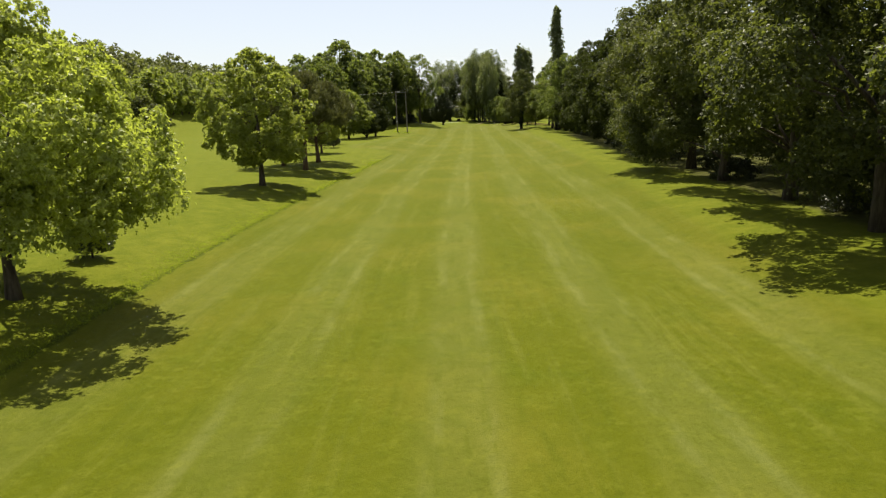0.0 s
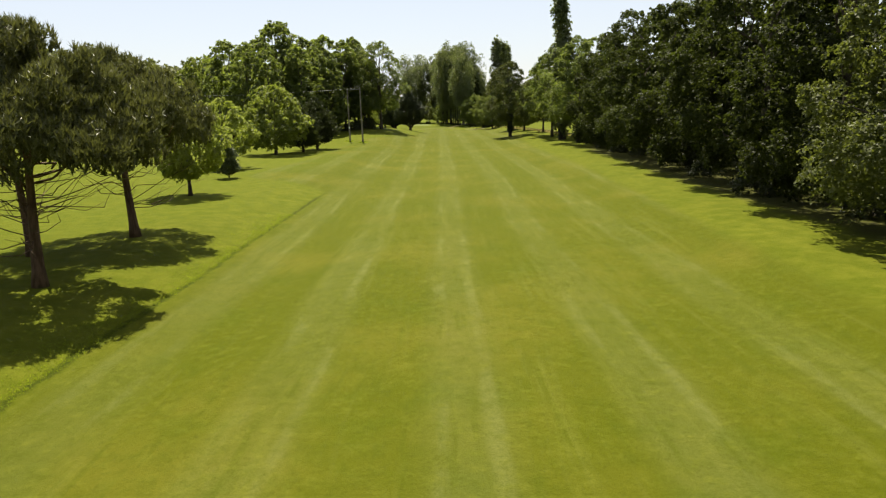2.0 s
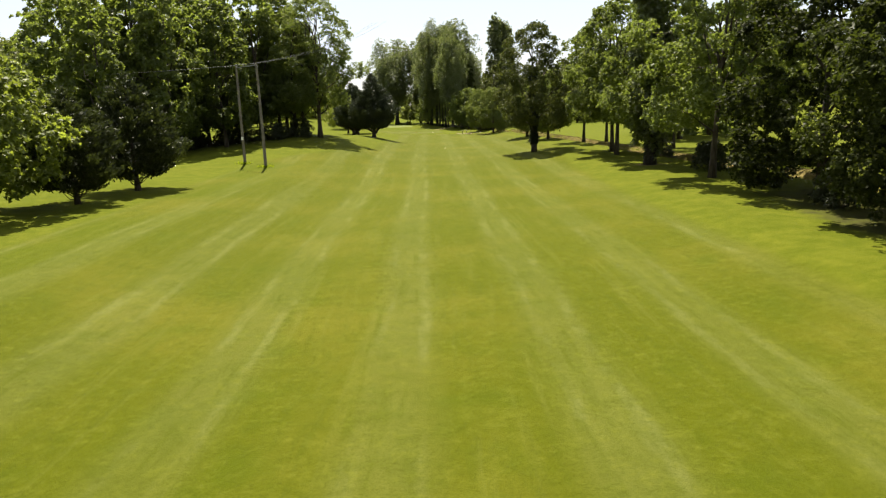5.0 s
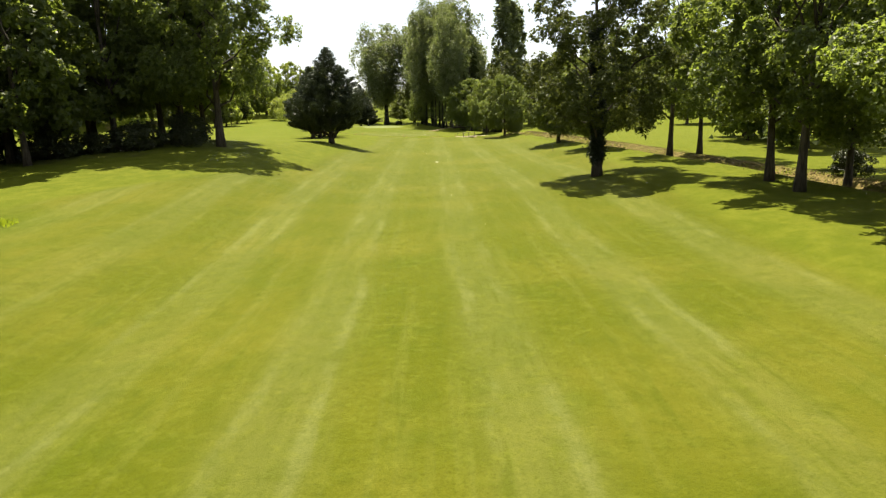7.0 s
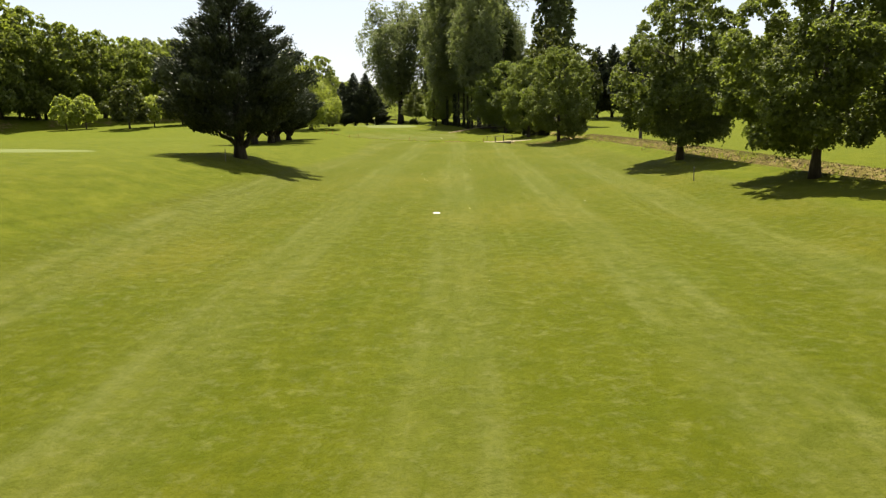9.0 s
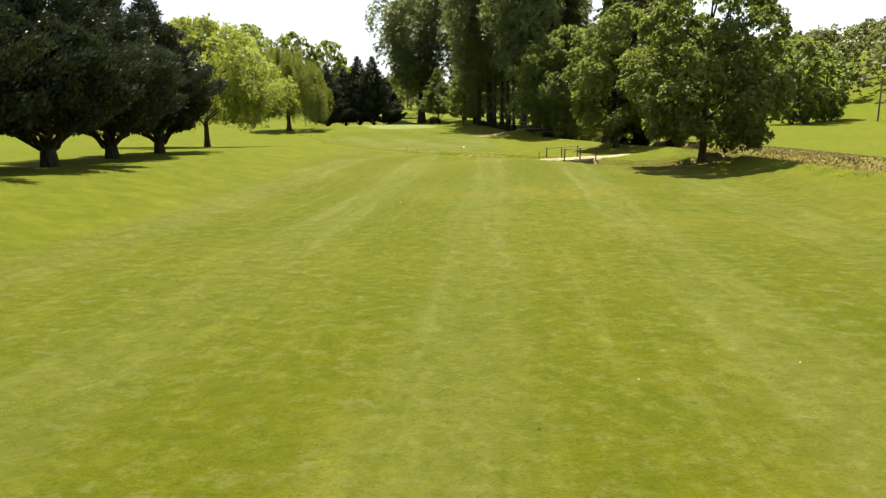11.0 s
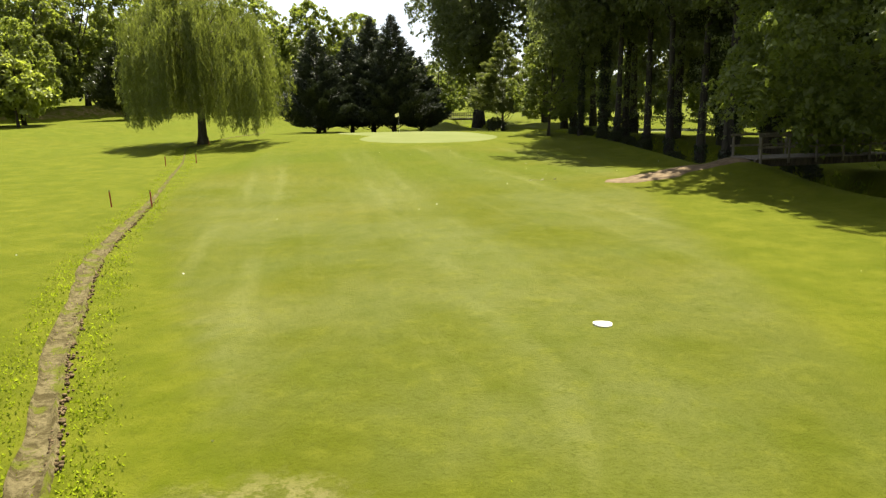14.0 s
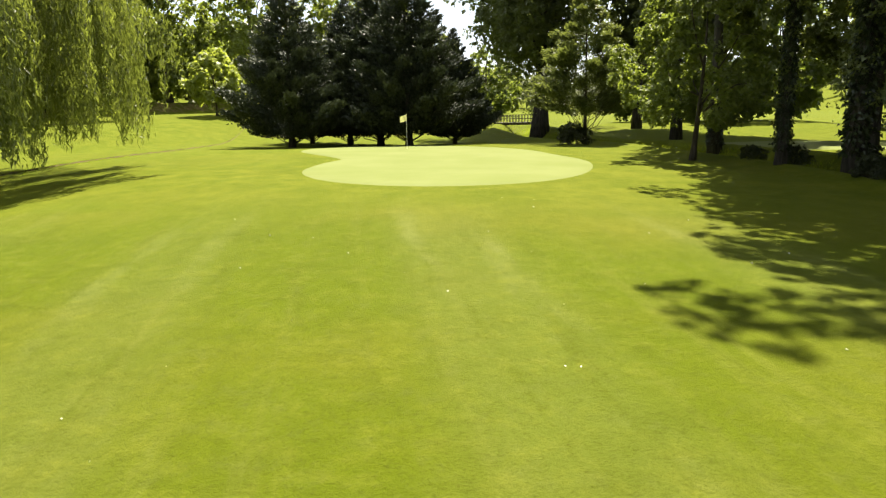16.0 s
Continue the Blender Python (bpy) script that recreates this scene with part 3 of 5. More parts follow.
def broadleaf(name, label, category, group, seed, h, r, clear, leaf, count, size, n=46, top=0.6, girth=0.22, wood=BARK, lumps=0.30, limbs=9, belly=0.32, ivy=0.0, loose=0.24, inner=0.35, grain=1.9):
    """A deciduous tree: flared trunk, limbs, a crown of leaf clumps with gaps."""
    rng = np.random.default_rng(seed)
    root = thing(name, label, category, group)

    def profile(s):
        if s < belly:
            return r * (0.62 + 0.38 * math.sin(s / belly * math.pi / 2))
        return r * max(0.05, 1 - ((s - belly) / (1 - belly)) ** 2.1) ** top

    n, lumps = int(n * grain), lumps * (1.25 - 0.25 * grain)
    c, s = crown_centres(rng, n, clear + 0.06 * h, h * 0.965, profile, inner, 0.92)
    rr = r * lumps * (1.12 - 0.5 * s) * rng.uniform(0.65, 1.4, n)
    c[:, 2] = np.clip(c[:, 2], clear + rr * 0.55, h - rr * 0.6)
    tp = trunk_points(rng, h * 0.86)
    co, q = tube(tp, flare(9, girth, 0.14), 10)
    mesh_part("trunk", co, q, wood, root, soft=True)
    for k in rng.choice(n, min(limbs, n), replace=False):
        zb = max(clear * 0.75, c[k, 2] * rng.uniform(0.45, 0.7))
        base = np.array([np.interp(zb, tp[:, 2], tp[:, i]) for i in range(3)])
        co, q = limb(rng, base, c[k], girth * 0.36)
        mesh_part("limb", co, q, wood, root, soft=True)
    co, q = clumps(rng, c, rr, count, size, heart=(0, 0, clear + 0.45 * (h - clear)), loose=loose)
    mesh_part("crown", co, q, leaf, root)
    if ivy:
        m = int(ivy * 2200)
        z = rng.uniform(0.9, ivy, m) ** 1.0
        ang = rng.uniform(0, 6.28, m)
        rad = girth * 0.9 + rng.gamma(2.0, 0.09, m) * (0.6 + 0.8 * np.sin(z * 0.9 + ang) ** 2) * np.clip((z - 0.6) * 0.7, 0.2, 1)
        base = np.stack([np.interp(z, tp[:, 2], tp[:, 0]) + rad * np.cos(ang), np.interp(z, tp[:, 2], tp[:, 1]) + rad * np.sin(ang), z], 1)
        co, q = blades(rng, base, np.stack([np.cos(ang), np.sin(ang), -0.8 + 0 * ang], 1) + rng.normal(size=(m, 3)) * 0.4, rng.uniform(0.09, 0.2, m), 0.4)
        mesh_part("ivy", co, q, IVY_LEAF, root, "dark ivy climbing the trunk")
    return root


def conifer(name, label, group, seed, h, r, clear, count, size=0.5, tiers=230, girth=0.3, leaf=CEDAR_LEAF, rise=0.25, belly=0.28, forks=0, taper=0.9):
    """A dense dark conifer: boughs all round a spire, each feathered with needle sprays."""
    rng = np.random.default_rng(seed)
    root = thing(name, label, "conifer", group)
    tp = trunk_points(rng, h * 0.97, 0.01, 0.05)
    co, q = tube(tp, flare(9, girth, 0.04), 10)
    mesh_part("trunk", co, q, BARK, root, soft=True)
    s = (np.arange(tiers) + rng.random(tiers)) / tiers
    ang = np.arange(tiers) * 2.39996 + rng.normal(size=tiers) * 0.3
    w = np.where(s < belly, 0.62 + 0.38 * np.sin(s / belly * math.pi / 2), ((1 - s) / (1 - belly)) ** taper)
    length = r * w * rng.uniform(0.62, 1.16, tiers) + 0.2
    z0 = clear + (h - clear) * s - length * rise
    tip = np.stack([length * np.cos(ang), length * np.sin(ang), np.maximum(z0 + length * rise * 1.6, clear * 0.9)], 1)
    root_at = np.stack([0 * z0, 0 * z0, np.maximum(z0, 0.5)], 1)
    share = length ** 1.6 + 0.25
    pick = rng.choice(tiers, count, p=share / share.sum())
    u = 0.30 + 0.72 * rng.random(count) ** 0.6
    at = root_at[pick] + (tip - root_at)[pick] * u[:, None]
    spread = 0.12 * length[pick] * (1.15 - u) + 0.12
    at = at + rng.normal(size=(count, 3)) * spread[:, None] * np.array([1, 1, 0.7])
    rad = np.hypot(at[:, 0], at[:, 1])
    floor_z = clear + 0.28 * rad + 0.25 * np.sin(np.arctan2(at[:, 1], at[:, 0]) * 5)
    at[:, 2] = np.where(at[:, 2] < floor_z, floor_z + rng.gamma(1.2, 0.35, count), at[:, 2])
    aim = unit((tip - root_at)[pick]) * 1.0 + np.array([0, 0, 0.45]) + rng.normal(size=(count, 3)) * 0.35
    co, q = blades(rng, at, aim, size * rng.uniform(0.7, 1.6, count), 0.26)
    mesh_part("needles", co, q, leaf, root)
    # boughs that show under the skirt
    low = np.argsort(z0)[:14]
    for k in low:
        co, q = limb(rng, np.array([0, 0, max(0.35, clear * 0.5)]), np.array([tip[k, 0] * 0.75, tip[k, 1] * 0.75, clear + 0.5 * math.hypot(tip[k, 0], tip[k, 1])]), girth * (0.42 if forks else 0.2), 5, -0.04)
        mesh_part("bough", co, q, BARK, root, soft=True)
    return root


def pine(name, label, group, seed, h, r, clear, count):
    """An umbrella-shaped pine: bare lower branches and a rounded crown of upright needle tufts."""
    rng = np.random.default_rng(seed)
    root = thing(name, label, "pine tree", group)
    tp = trunk_points(rng, h * 0.8, 0.02, 0.12)
    co, q = tube(tp, flare(9, 0.24, 0.3), 10)
    mesh_part("trunk", co, q, PINE_BARK, root, soft=True)
    n = 110
    u = rng.random(n)
    ang = np.arange(n) * 2.39996
    rad = r * np.sqrt(u) * 0.92
    top = h - 0.9 - (h - clear - 1.6) * 0.62 * (rad / r) ** 2.2
    z = top - rng.random(n) * (h - clear) * 0.42 * (1 - 0.4 * rad / r)
    c = np.stack([rad * np.cos(ang), rad * np.sin(ang), z], 1)
    pick = rng.integers(0, n, count // 8)
    d = ball(rng, len(pick))
    tuft = c[pick] + d * 0.8 * rng.random((len(pick), 1)) ** 0.4
    t = np.repeat(tuft, 8, 0)
    aim = np.array([0, 0, 1.5]) + rng.normal(size=(len(t), 3)) * 0.6
    at = t + unit(aim) * 0.16
    co, q = blades(rng, at, aim, rng.uniform(0.30, 0.55, len(t)), 0.075)
    mesh_part("needles", co, q, PINE_LEAF, root)
    for k in range(0, n, 5):
        zb = rng.uniform(0.34, 0.7) * h
        base = np.array([np.interp(zb, tp[:, 2], tp[:, i]) for i in range(3)])
        co, q = limb(rng, base, c[k], 0.06, 4, -0.06)
        mesh_part("branch", co, q, PINE_BARK, root, soft=True)
    for k in range(24):
        zb = rng.uniform(0.15, 0.40) * h
        base = np.array([np.interp(zb, tp[:, 2], tp[:, i]) for i in range(3)])
        a = k * 2.4
        l = rng.uniform(0.5, 0.95) * r
        co, q = limb(rng, base, base + np.array([l * math.cos(a), l * math.sin(a), l * rng.uniform(0.15, 0.6)]), 0.028, 4, -0.06)
        mesh_part("branch", co, q, PINE_BARK, root, "dead leafless branch")
    return root


def willow(name, label, seed, h, r, count):
    """A weeping willow: a dome of hanging strands over a short trunk."""
    rng = np.random.default_rng(seed)
    root = thing(name, label, "tree")
    tp = trunk_points(rng, h * 0.7, 0.02, 0.1)
    co, q = tube(tp, flare(9, 0.38, 0.3), 12)
    mesh_part("trunk", co, q, BARK, root, soft=True)
    # bough ends over a lumpy dome, a curtain of strands below each
    k = 92
    ba = np.arange(k) * 2.39996 + rng.normal(size=k) * 0.25
    br = r * np.sqrt((np.arange(k) + 0.5) / k) * rng.uniform(0.86, 1.08, k) * (1 + 0.16 * np.cos(ba - 0.2))
    bz = h * (0.99 - 0.40 * (br / r) ** 2.0) + rng.normal(size=k) * 0.7
    m = k * 9
    which = np.arange(m) % k
    sx = br[which] * np.cos(ba[which]) + rng.normal(size=m) * 0.42
    sy = br[which] * np.sin(ba[which]) + rng.normal(size=m) * 0.42
    dome = bz[which] + rng.normal(size=m) * 0.3
    foot = 1.1 + rng.gamma(1.4, 0.7, m) + (1 - br[which] / r).clip(0) * 2.0 + 0.5 * np.sin(ba[which] * 3)
    foot = np.where(rng.random(m) < 0.4, dome - rng.uniform(1.5, 4.5, m), foot)
    span = (dome - foot).clip(0.6)
    pick = rng.choice(m, count, p=span / span.sum())
    u = rng.random(count)
    z = dome[pick] - span[pick] * u
    out = 1 + 0.10 * np.sin(np.minimum(u * 3.0, 1.6)) + 0.012 * np.sin(u * 6 + pick)
    at = np.stack([sx[pick] * out, sy[pick] * out, z], 1) + rng.normal(size=(count, 3)) * np.array([0.10, 0.10, 0.05])
    aim = np.array([0, 0, -1.0]) + rng.normal(size=(count, 3)) * 0.34
    co, q = blades(rng, at, aim, rng.uniform(0.16, 0.36, count), 0.10)
    mesh_part("crown", co, q, WILLOW_LEAF, root, "long hanging strands of leaves")
    for k in range(11):
        a = k * 2.4
        base = np.array([np.interp(h * 0.3 + 0.3 * k, tp[:, 2], tp[:, i]) for i in range(3)])
        co, q = limb(rng, base, np.array([0.62 * r * math.cos(a), 0.62 * r * math.sin(a), h * 0.8]), 0.14, 5, 0.12)
        mesh_part("limb", co, q, BARK, root, soft=True)
    return root


def poplar(name, label, group, seed, h, r, clear, count, size=0.42, narrow=False, girth=0.42, ivy=0.0, plump=0.19):
    """A tall poplar: straight bole, steep boughs, an open column of leaves."""
    rng = np.random.default_rng(seed)
    root = thing(name, label, "poplar tree", group)
    tp = trunk_points(rng, h * 0.95, 0.012, 0.25, 12)
    co, q = tube(tp, flare(12, girth, 0.1), 10)
    mesh_part("trunk", co, q, POPLAR_BARK, root, soft=True)
    n = 80 if narrow else 180
    s = (np.arange(n) + rng.random(n)) / n
    ang = np.arange(n) * 2.39996 + rng.normal(size=n) * 0.4
    w = np.sin(math.pi * np.clip(0.10 + 0.86 * s, 0, 1)) ** (0.5 if narrow else 0.4)
    rad = r * w * rng.uniform(0.08, 0.92, n)
    top = np.full(n, h)
    c = np.stack([rad * np.cos(ang), rad * np.sin(ang), clear + (h - clear) * s], 1)
    if not narrow:
        # several upright leaders, each its own plume
        lead = np.arange(n) % 6
        la, lr = np.arange(6) * 1.05 + rng.uniform(0, 0.5), r * np.array([0.1, 0.5, 0.62, 0.48, 0.66, 0.55])
        top = (h * np.array([1.0, 0.90, 0.80, 0.96, 0.75, 0.86]))[lead]
        open_out = np.clip(0.45 + 0.9 * s, 0, 1)
        c[:, 0] = lr[lead] * np.cos(la[lead]) * open_out + 0.5 * rad * np.cos(ang)
        c[:, 1] = lr[lead] * np.sin(la[lead]) * open_out + 0.5 * rad * np.sin(ang)
        c[:, 2] = clear + (top - clear) * s
    for k in range(0, n, 5 if narrow else 8):
        zb = max(clear * 0.8, c[k, 2] - rad[k] * (4 if narrow else 1.8))
        base = np.array([np.interp(zb, tp[:, 2], tp[:, i]) for i in range(3)])
        co, q = limb(rng, base, c[k], girth * 0.2, 4, 0.02)
        mesh_part("bough", co, q, POPLAR_BARK, root, soft=True)
    rr = r * (0.42 if narrow else plump) * rng.uniform(0.7, 1.3, n)
    co, q = clumps(rng, c, rr, count, size, 0.4, 1.9 if narrow else 1.25, 0.2, 0.35, heart=(0, 0, h * 0.5))
    mesh_part("crown", co, q, POPLAR_LEAF, root)
    # thin leafy shoots along the lower bole
    if not narrow:
        m = 1500
        z = clear * rng.uniform(0.22, 1.0, m)
        a = np.floor(z * 1.7) * 2.4 + rng.normal(size=m) * 0.5
        rd = girth * 0.9 + rng.gamma(1.6, 0.45, m)
        at = np.stack([np.interp(z, tp[:, 2], tp[:, 0]) + rd * np.cos(a), np.interp(z, tp[:, 2], tp[:, 1]) + rd * np.sin(a), z + 0.25 * rd], 1)
        co, q = blades(rng, at, rng.normal(size=(m, 3)), rng.uniform(0.1, 0.22, m), 0.42)
        mesh_part("lower_foliage", co, q, POPLAR_LEAF, root, "sparse leafy growth on the bole")
    if ivy:
        m = int(ivy * 420)
        z = rng.uniform(0.7, ivy, m)
        a = rng.uniform(0, 6.28, m)
        rd = girth * (1.0 - 0.5 * z / 36.0) + rng.gamma(1.6, 0.05 + 0.004 * ivy, m)
        at = np.stack([np.interp(z, tp[:, 2], tp[:, 0]) + rd * np.cos(a), np.interp(z, tp[:, 2], tp[:, 1]) + rd * np.sin(a), z], 1)
        co, q = blades(rng, at, np.stack([np.cos(a), np.sin(a), -0.8 + 0 * a], 1) + rng.normal(size=(m, 3)) * 0.4, rng.uniform(0.14, 0.24, m), 0.4)
        mesh_part("ivy", co, q, IVY_LEAF, root, "dark ivy climbing the trunk")
    return root


def shrub(name, label, group, seed, h, r, count, size, leaf=BUSH_LEAF):
    rng = np.random.default_rng(seed)
    root = thing(name, label, "bush", group)
    n = 16
    c, s = crown_centres(rng, n, 0.12 * h, 0.85 * h, lambda v: r * math.sin(math.pi * (0.25 + 0.7 * v)) ** 0.7, 0.2, 0.75)
    co, q = clumps(rng, c, r * 0.42 * rng.uniform(0.7, 1.2, n), count, size, heart=(0, 0, 0))
    mesh_part("leaves", co, q, leaf, root)
    stems = [limb(rng, np.array([0.1 * math.cos(k * 2.4), 0.1 * math.sin(k * 2.4), -0.1]), c[k], 0.04, 4) for k in range(7)]
    for co, q in stems:
        mesh_part("stem", co, q, BARK, root)
    return root


def stand(ob, x, y, turn=0.0, scale=1.0, tall=1.0, sink=0.05, lean=(0, 0)):
    """Puts a tree on the ground where it is built."""
    ob.matrix_basis = spot(x, y, turn, scale, tall, sink, lean)
    return ob


def spot(x, y, turn=0.0, scale=1.0, tall=1.0, sink=0.05, lean=(0, 0)):
    return pose(x, y, ground_at(x, y) - sink, lean[0], lean[1], turn) @ Matrix.Diagonal((scale, scale, scale * tall, 1))


def plant(proto, rows, label=""):
    """The first row places the tree itself, the others copies of it: x, y, turn, scale, tall."""
    for k, row in enumerate(rows):
        m = spot(*row)
        if k == 0:
            proto.matrix_basis = m
            ob = proto
        else:
            ob = copy_thing(proto, Matrix.Identity(4))
            ob.matrix_basis = m
        if label:
            tagged(ob, label)


# ---- trees along the mown edge ----
LIMES = "lime trees beside the fairway"
big_lime = broadleaf("lime_tree", "broad lime tree in full yellow-green leaf beside the fairway", "tree", LIMES, 11, 11.8, 7.6, 2.3, LIME_LEAF, 190000, 0.125, 110, girth=0.26, lumps=0.20, belly=0.24, loose=0.3)
big_lime.matrix_basis = spot(-16.0, 23.7, 0, 0.93) @ Matrix.Diagonal((0.92, 0.78, 1.0, 1))
lime = broadleaf("lime_tree", "oval lime tree with pale green leaves on mown grass", "tree", LIMES, 28, 12.2, 5.3, 1.7, LIME_LEAF, 90000, 0.145, 120, girth=0.23, belly=0.34, lumps=0.17, top=0.62, loose=0.4, inner=0.12)
plant(lime, [(-16.2, 60.0, 0), (-19.2, 108.6, 80, 0.70, 1.18)])
dark_lime = broadleaf("lime_tree", "round lime tree with darker green leaves on mown grass", "tree", LIMES, 29, 11.8, 6.1, 1.3, BELT_LEAF, 30000, 0.26, 60, girth=0.23, lumps=0.24)
plant(dark_lime, [(-22.2, 165.0, 0)])
round_lime = broadleaf("lime_tree", "round-headed lime tree with dense leaves beside the stream", "tree", LIMES, 17, 12.6, 5.2, 1.4, SHADE_LIME, 130000, 0.135, 84, girth=0.24, top=0.5, lumps=0.22, loose=0.3)
plant(round_lime, [(35.5, 244.3, 120, 0.98, 1.0), (34.7, 260.8, 300, 1.0, 1.0), (32.0, 318.4, 95, 0.9, 1.1), (33.1, 299.5, 10, 0.98, 1.04)])
young_lime = broadleaf("young_lime_tree", "young lime tree with thin pale foliage", "tree", LIMES, 13, 9.2, 4.4, 1.9, LIME_LEAF, 15000, 0.24, 30, girth=0.15, lumps=0.27)
plant(young_lime, [(-23.5, 137.2, 170)])
spreading = broadleaf("lime_tree", "wide lime tree with low spreading boughs on mown grass", "tree", LIMES, 14, 12.4, 8.6, 2.4, LIME_LEAF, 140000, 0.13, 84, girth=0.25, lumps=0.22, limbs=16, loose=0.35)
plant(spreading, [(-7.9, 323.4, 30)])
small_round = broadleaf("small_tree", "small round pale green tree on the meadow", "tree", "small trees on the meadow", 15, 4.6, 2.0, 1.1, LIME_LEAF, 4000, 0.26, 22, girth=0.09)
plant(small_round, [(-34.0, 428.0, 20, 1.85), (-69.3, 380.0, 0, 1.6, 1.15), (-52.7, 380.7, 60, 1.55, 1.1), (-72.6, 377.0, 130, 1.6, 1.15), (-42.3, 386.8, 200, 1.75), (-44.0, 418.0, 280, 1.5)])
meadow_tree = broadleaf("small_tree", "small dark bushy tree on the meadow edge", "tree", "small trees on the meadow", 16, 8.5, 3.7, 1.2, MAPLE_LEAF, 7000, 0.36, 30, girth=0.16)
plant(meadow_tree, [(-79.0, 136.3, 0, 1.15), (-67.4, 138.2, 90, 1.3), (-64.9, 149.2, 200, 1.3), (-56.0, 374.0, 20, 1.4), (-58.0, 205.0, 20, 1.1), (-47.3, 385.4, 70, 1.4)])

PINES = "umbrella pines beside the fairway"
p1 = pine("umbrella_pine", "umbrella pine with a rounded needle crown and bare lower branches", PINES, 21, 11.8, 5.1, 3.6, 84000)
plant(p1, [(-15.5, 76.4, 0, 1.06, 0.90, 0.05, (0, 4)), (-16.1, 88.2, 140, 1.08, 0.89, 0.05, (0, 5))])
p2 = pine("umbrella_pine", "umbrella pine with a rounded needle crown and bare lower branches", PINES, 22, 11.8, 5.0, 3.8, 72000)
plant(p2, [(-19.6, 83.4, 50, 1.0, 0.95)])

SPRUCES = "small spruces beside the fairway"
spruce = conifer("small_spruce", "small dark green spruce standing in the rough", SPRUCES, 31, 4.7, 1.25, 0.5, 7000, 0.20, 46, 0.07, leaf=SPRUCE_LEAF, rise=0.05, belly=0.12, taper=1.0)
plant(spruce, [(-19.4, 122.8, 0), (-16.4, 30.2, 80, 0.72, 0.9)])

CYPRESSES = "dark cypresses beside the fairway"
cypress = conifer("cypress_tree", "dense dark cypress with a forked base and pointed top", CYPRESSES, 32, 12.9, 4.8, 1.5, 90000, 0.175, 230, 0.34, forks=1, belly=0.3)
plant(cypress, [(1.9, 257.8, 0), (-3.9, 285.0, 60, 0.97), (-3.2, 290.0, 130, 0.95), (-4.2, 298.0, 200, 0.92), (-3.9, 304.0, 20, 0.85)])
edge_conifer = conifer("yew_tree", "dark green bushy yew on the fairway edge", "yews", 33, 10.2, 4.3, 1.0, 22000, 0.27, 150, 0.22, leaf=BUSH_LEAF, belly=0.35)
plant(edge_conifer, [(-16.8, 178.4, 0), (-18.3, 170.2, 90, 0.86), (-47.0, 415.0, 30, 1.22)])
CEDARS = "dark conifers behind the green"
cedar = conifer("dark_conifer", "tall dark conifer with a spiky top behind the putting green", CEDARS, 34, 16.2, 5.2, 0.8, 70000, 0.22, 210, 0.24, belly=0.20, taper=1.0, rise=0.3)
plant(cedar, [(-10.8, 400.2, 0, 0.96, 0.84), (-8.2, 407.0, 40, 0.92, 0.86), (-4.8, 405.5, 90, 1.06, 0.88), (-1.1, 401.5, 150, 1.02, 0.88), (-13.0, 409.5, 210, 0.8, 0.88), (1.2, 409.0, 20, 0.7, 0.9)])
far_cedar = conifer("dark_conifer", "tall dark conifer standing on the far meadow", "conifers on the far meadow", 35, 15.0, 4.4, 1.4, 9000, 0.5, 150, 0.26, belly=0.30, taper=0.95, rise=0.3)
plant(far_cedar, [(72.2, 430.3, 0, 1.5), (77.6, 431.7, 60, 1.55), (79.5, 417.5, 120, 1.6), (110.4, 376.5, 10, 1.4), (94.0, 350.0, 30, 1.3), (101.0, 347.0, 80, 1.4), (109.0, 352.0, 10, 1.4)])

weeping = willow("weeping_willow", "large weeping willow with hanging strands over mown grass", 41, 13.2, 6.1, 170000)
stand(weeping, -12.1, 372.1)

# ---- woodland edge on the open side of the stream ----
EDGE = "woodland edge trees"
n1 = broadleaf("woodland_tree", "tall shaded woodland tree leafy down to the ground", "tree", EDGE, 51, 20.5, 7.4, 1.7, MAPLE_LEAF, 90000, 0.16, 42, girth=0.36, lumps=0.27, top=0.45, loose=0.35, inner=0.5, grain=1.0)
plant(n1, [(20.7, 30.5, 0), (24.0, 63.0, 100, 1.0)])
n2 = broadleaf("woodland_tree", "tall woodland tree with a lumpy dark green crown", "tree", EDGE, 52, 22.0, 7.0, 2.4, MAPLE_LEAF, 84000, 0.16, 40, girth=0.34, lumps=0.28, top=0.5, loose=0.35, inner=0.5, grain=1.0)
plant(n2, [(22.2, 41.5, 0), (26.2, 77.0, 140, 0.95)])
n3 = broadleaf("woodland_tree", "woodland tree with paler olive leaves leaning over the grass", "tree", EDGE, 53, 20.0, 7.2, 1.9, MAPLE_LEAF, 80000, 0.16, 40, girth=0.30, lumps=0.28, top=0.45, loose=0.35, inner=0.5, grain=1.0)
plant(n3, [(22.6, 52.5, 0), (20.8, 18.0, 10, 1.05)])
w1 = broadleaf("woodland_tree", "tall shaded woodland tree leafy down to the ground", "tree", EDGE, 59, 19.5, 6.6, 0.9, SHADED_WOOD_LEAF, 14000, 0.42, 56, girth=0.36, lumps=0.25, top=0.45, inner=0.5, grain=1.0)
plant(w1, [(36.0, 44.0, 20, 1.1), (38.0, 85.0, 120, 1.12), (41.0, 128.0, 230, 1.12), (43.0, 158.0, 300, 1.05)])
w2 = broadleaf("woodland_tree", "tall woodland tree with a lumpy dark green crown", "tree", EDGE, 60, 18.5, 6.0, 1.4, SHADED_WOOD_LEAF, 14000, 0.42, 48, girth=0.34, lumps=0.27, top=0.5, inner=0.5, grain=1.0)
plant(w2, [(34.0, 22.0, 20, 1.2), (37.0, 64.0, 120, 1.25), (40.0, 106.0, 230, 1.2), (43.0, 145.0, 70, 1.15)])
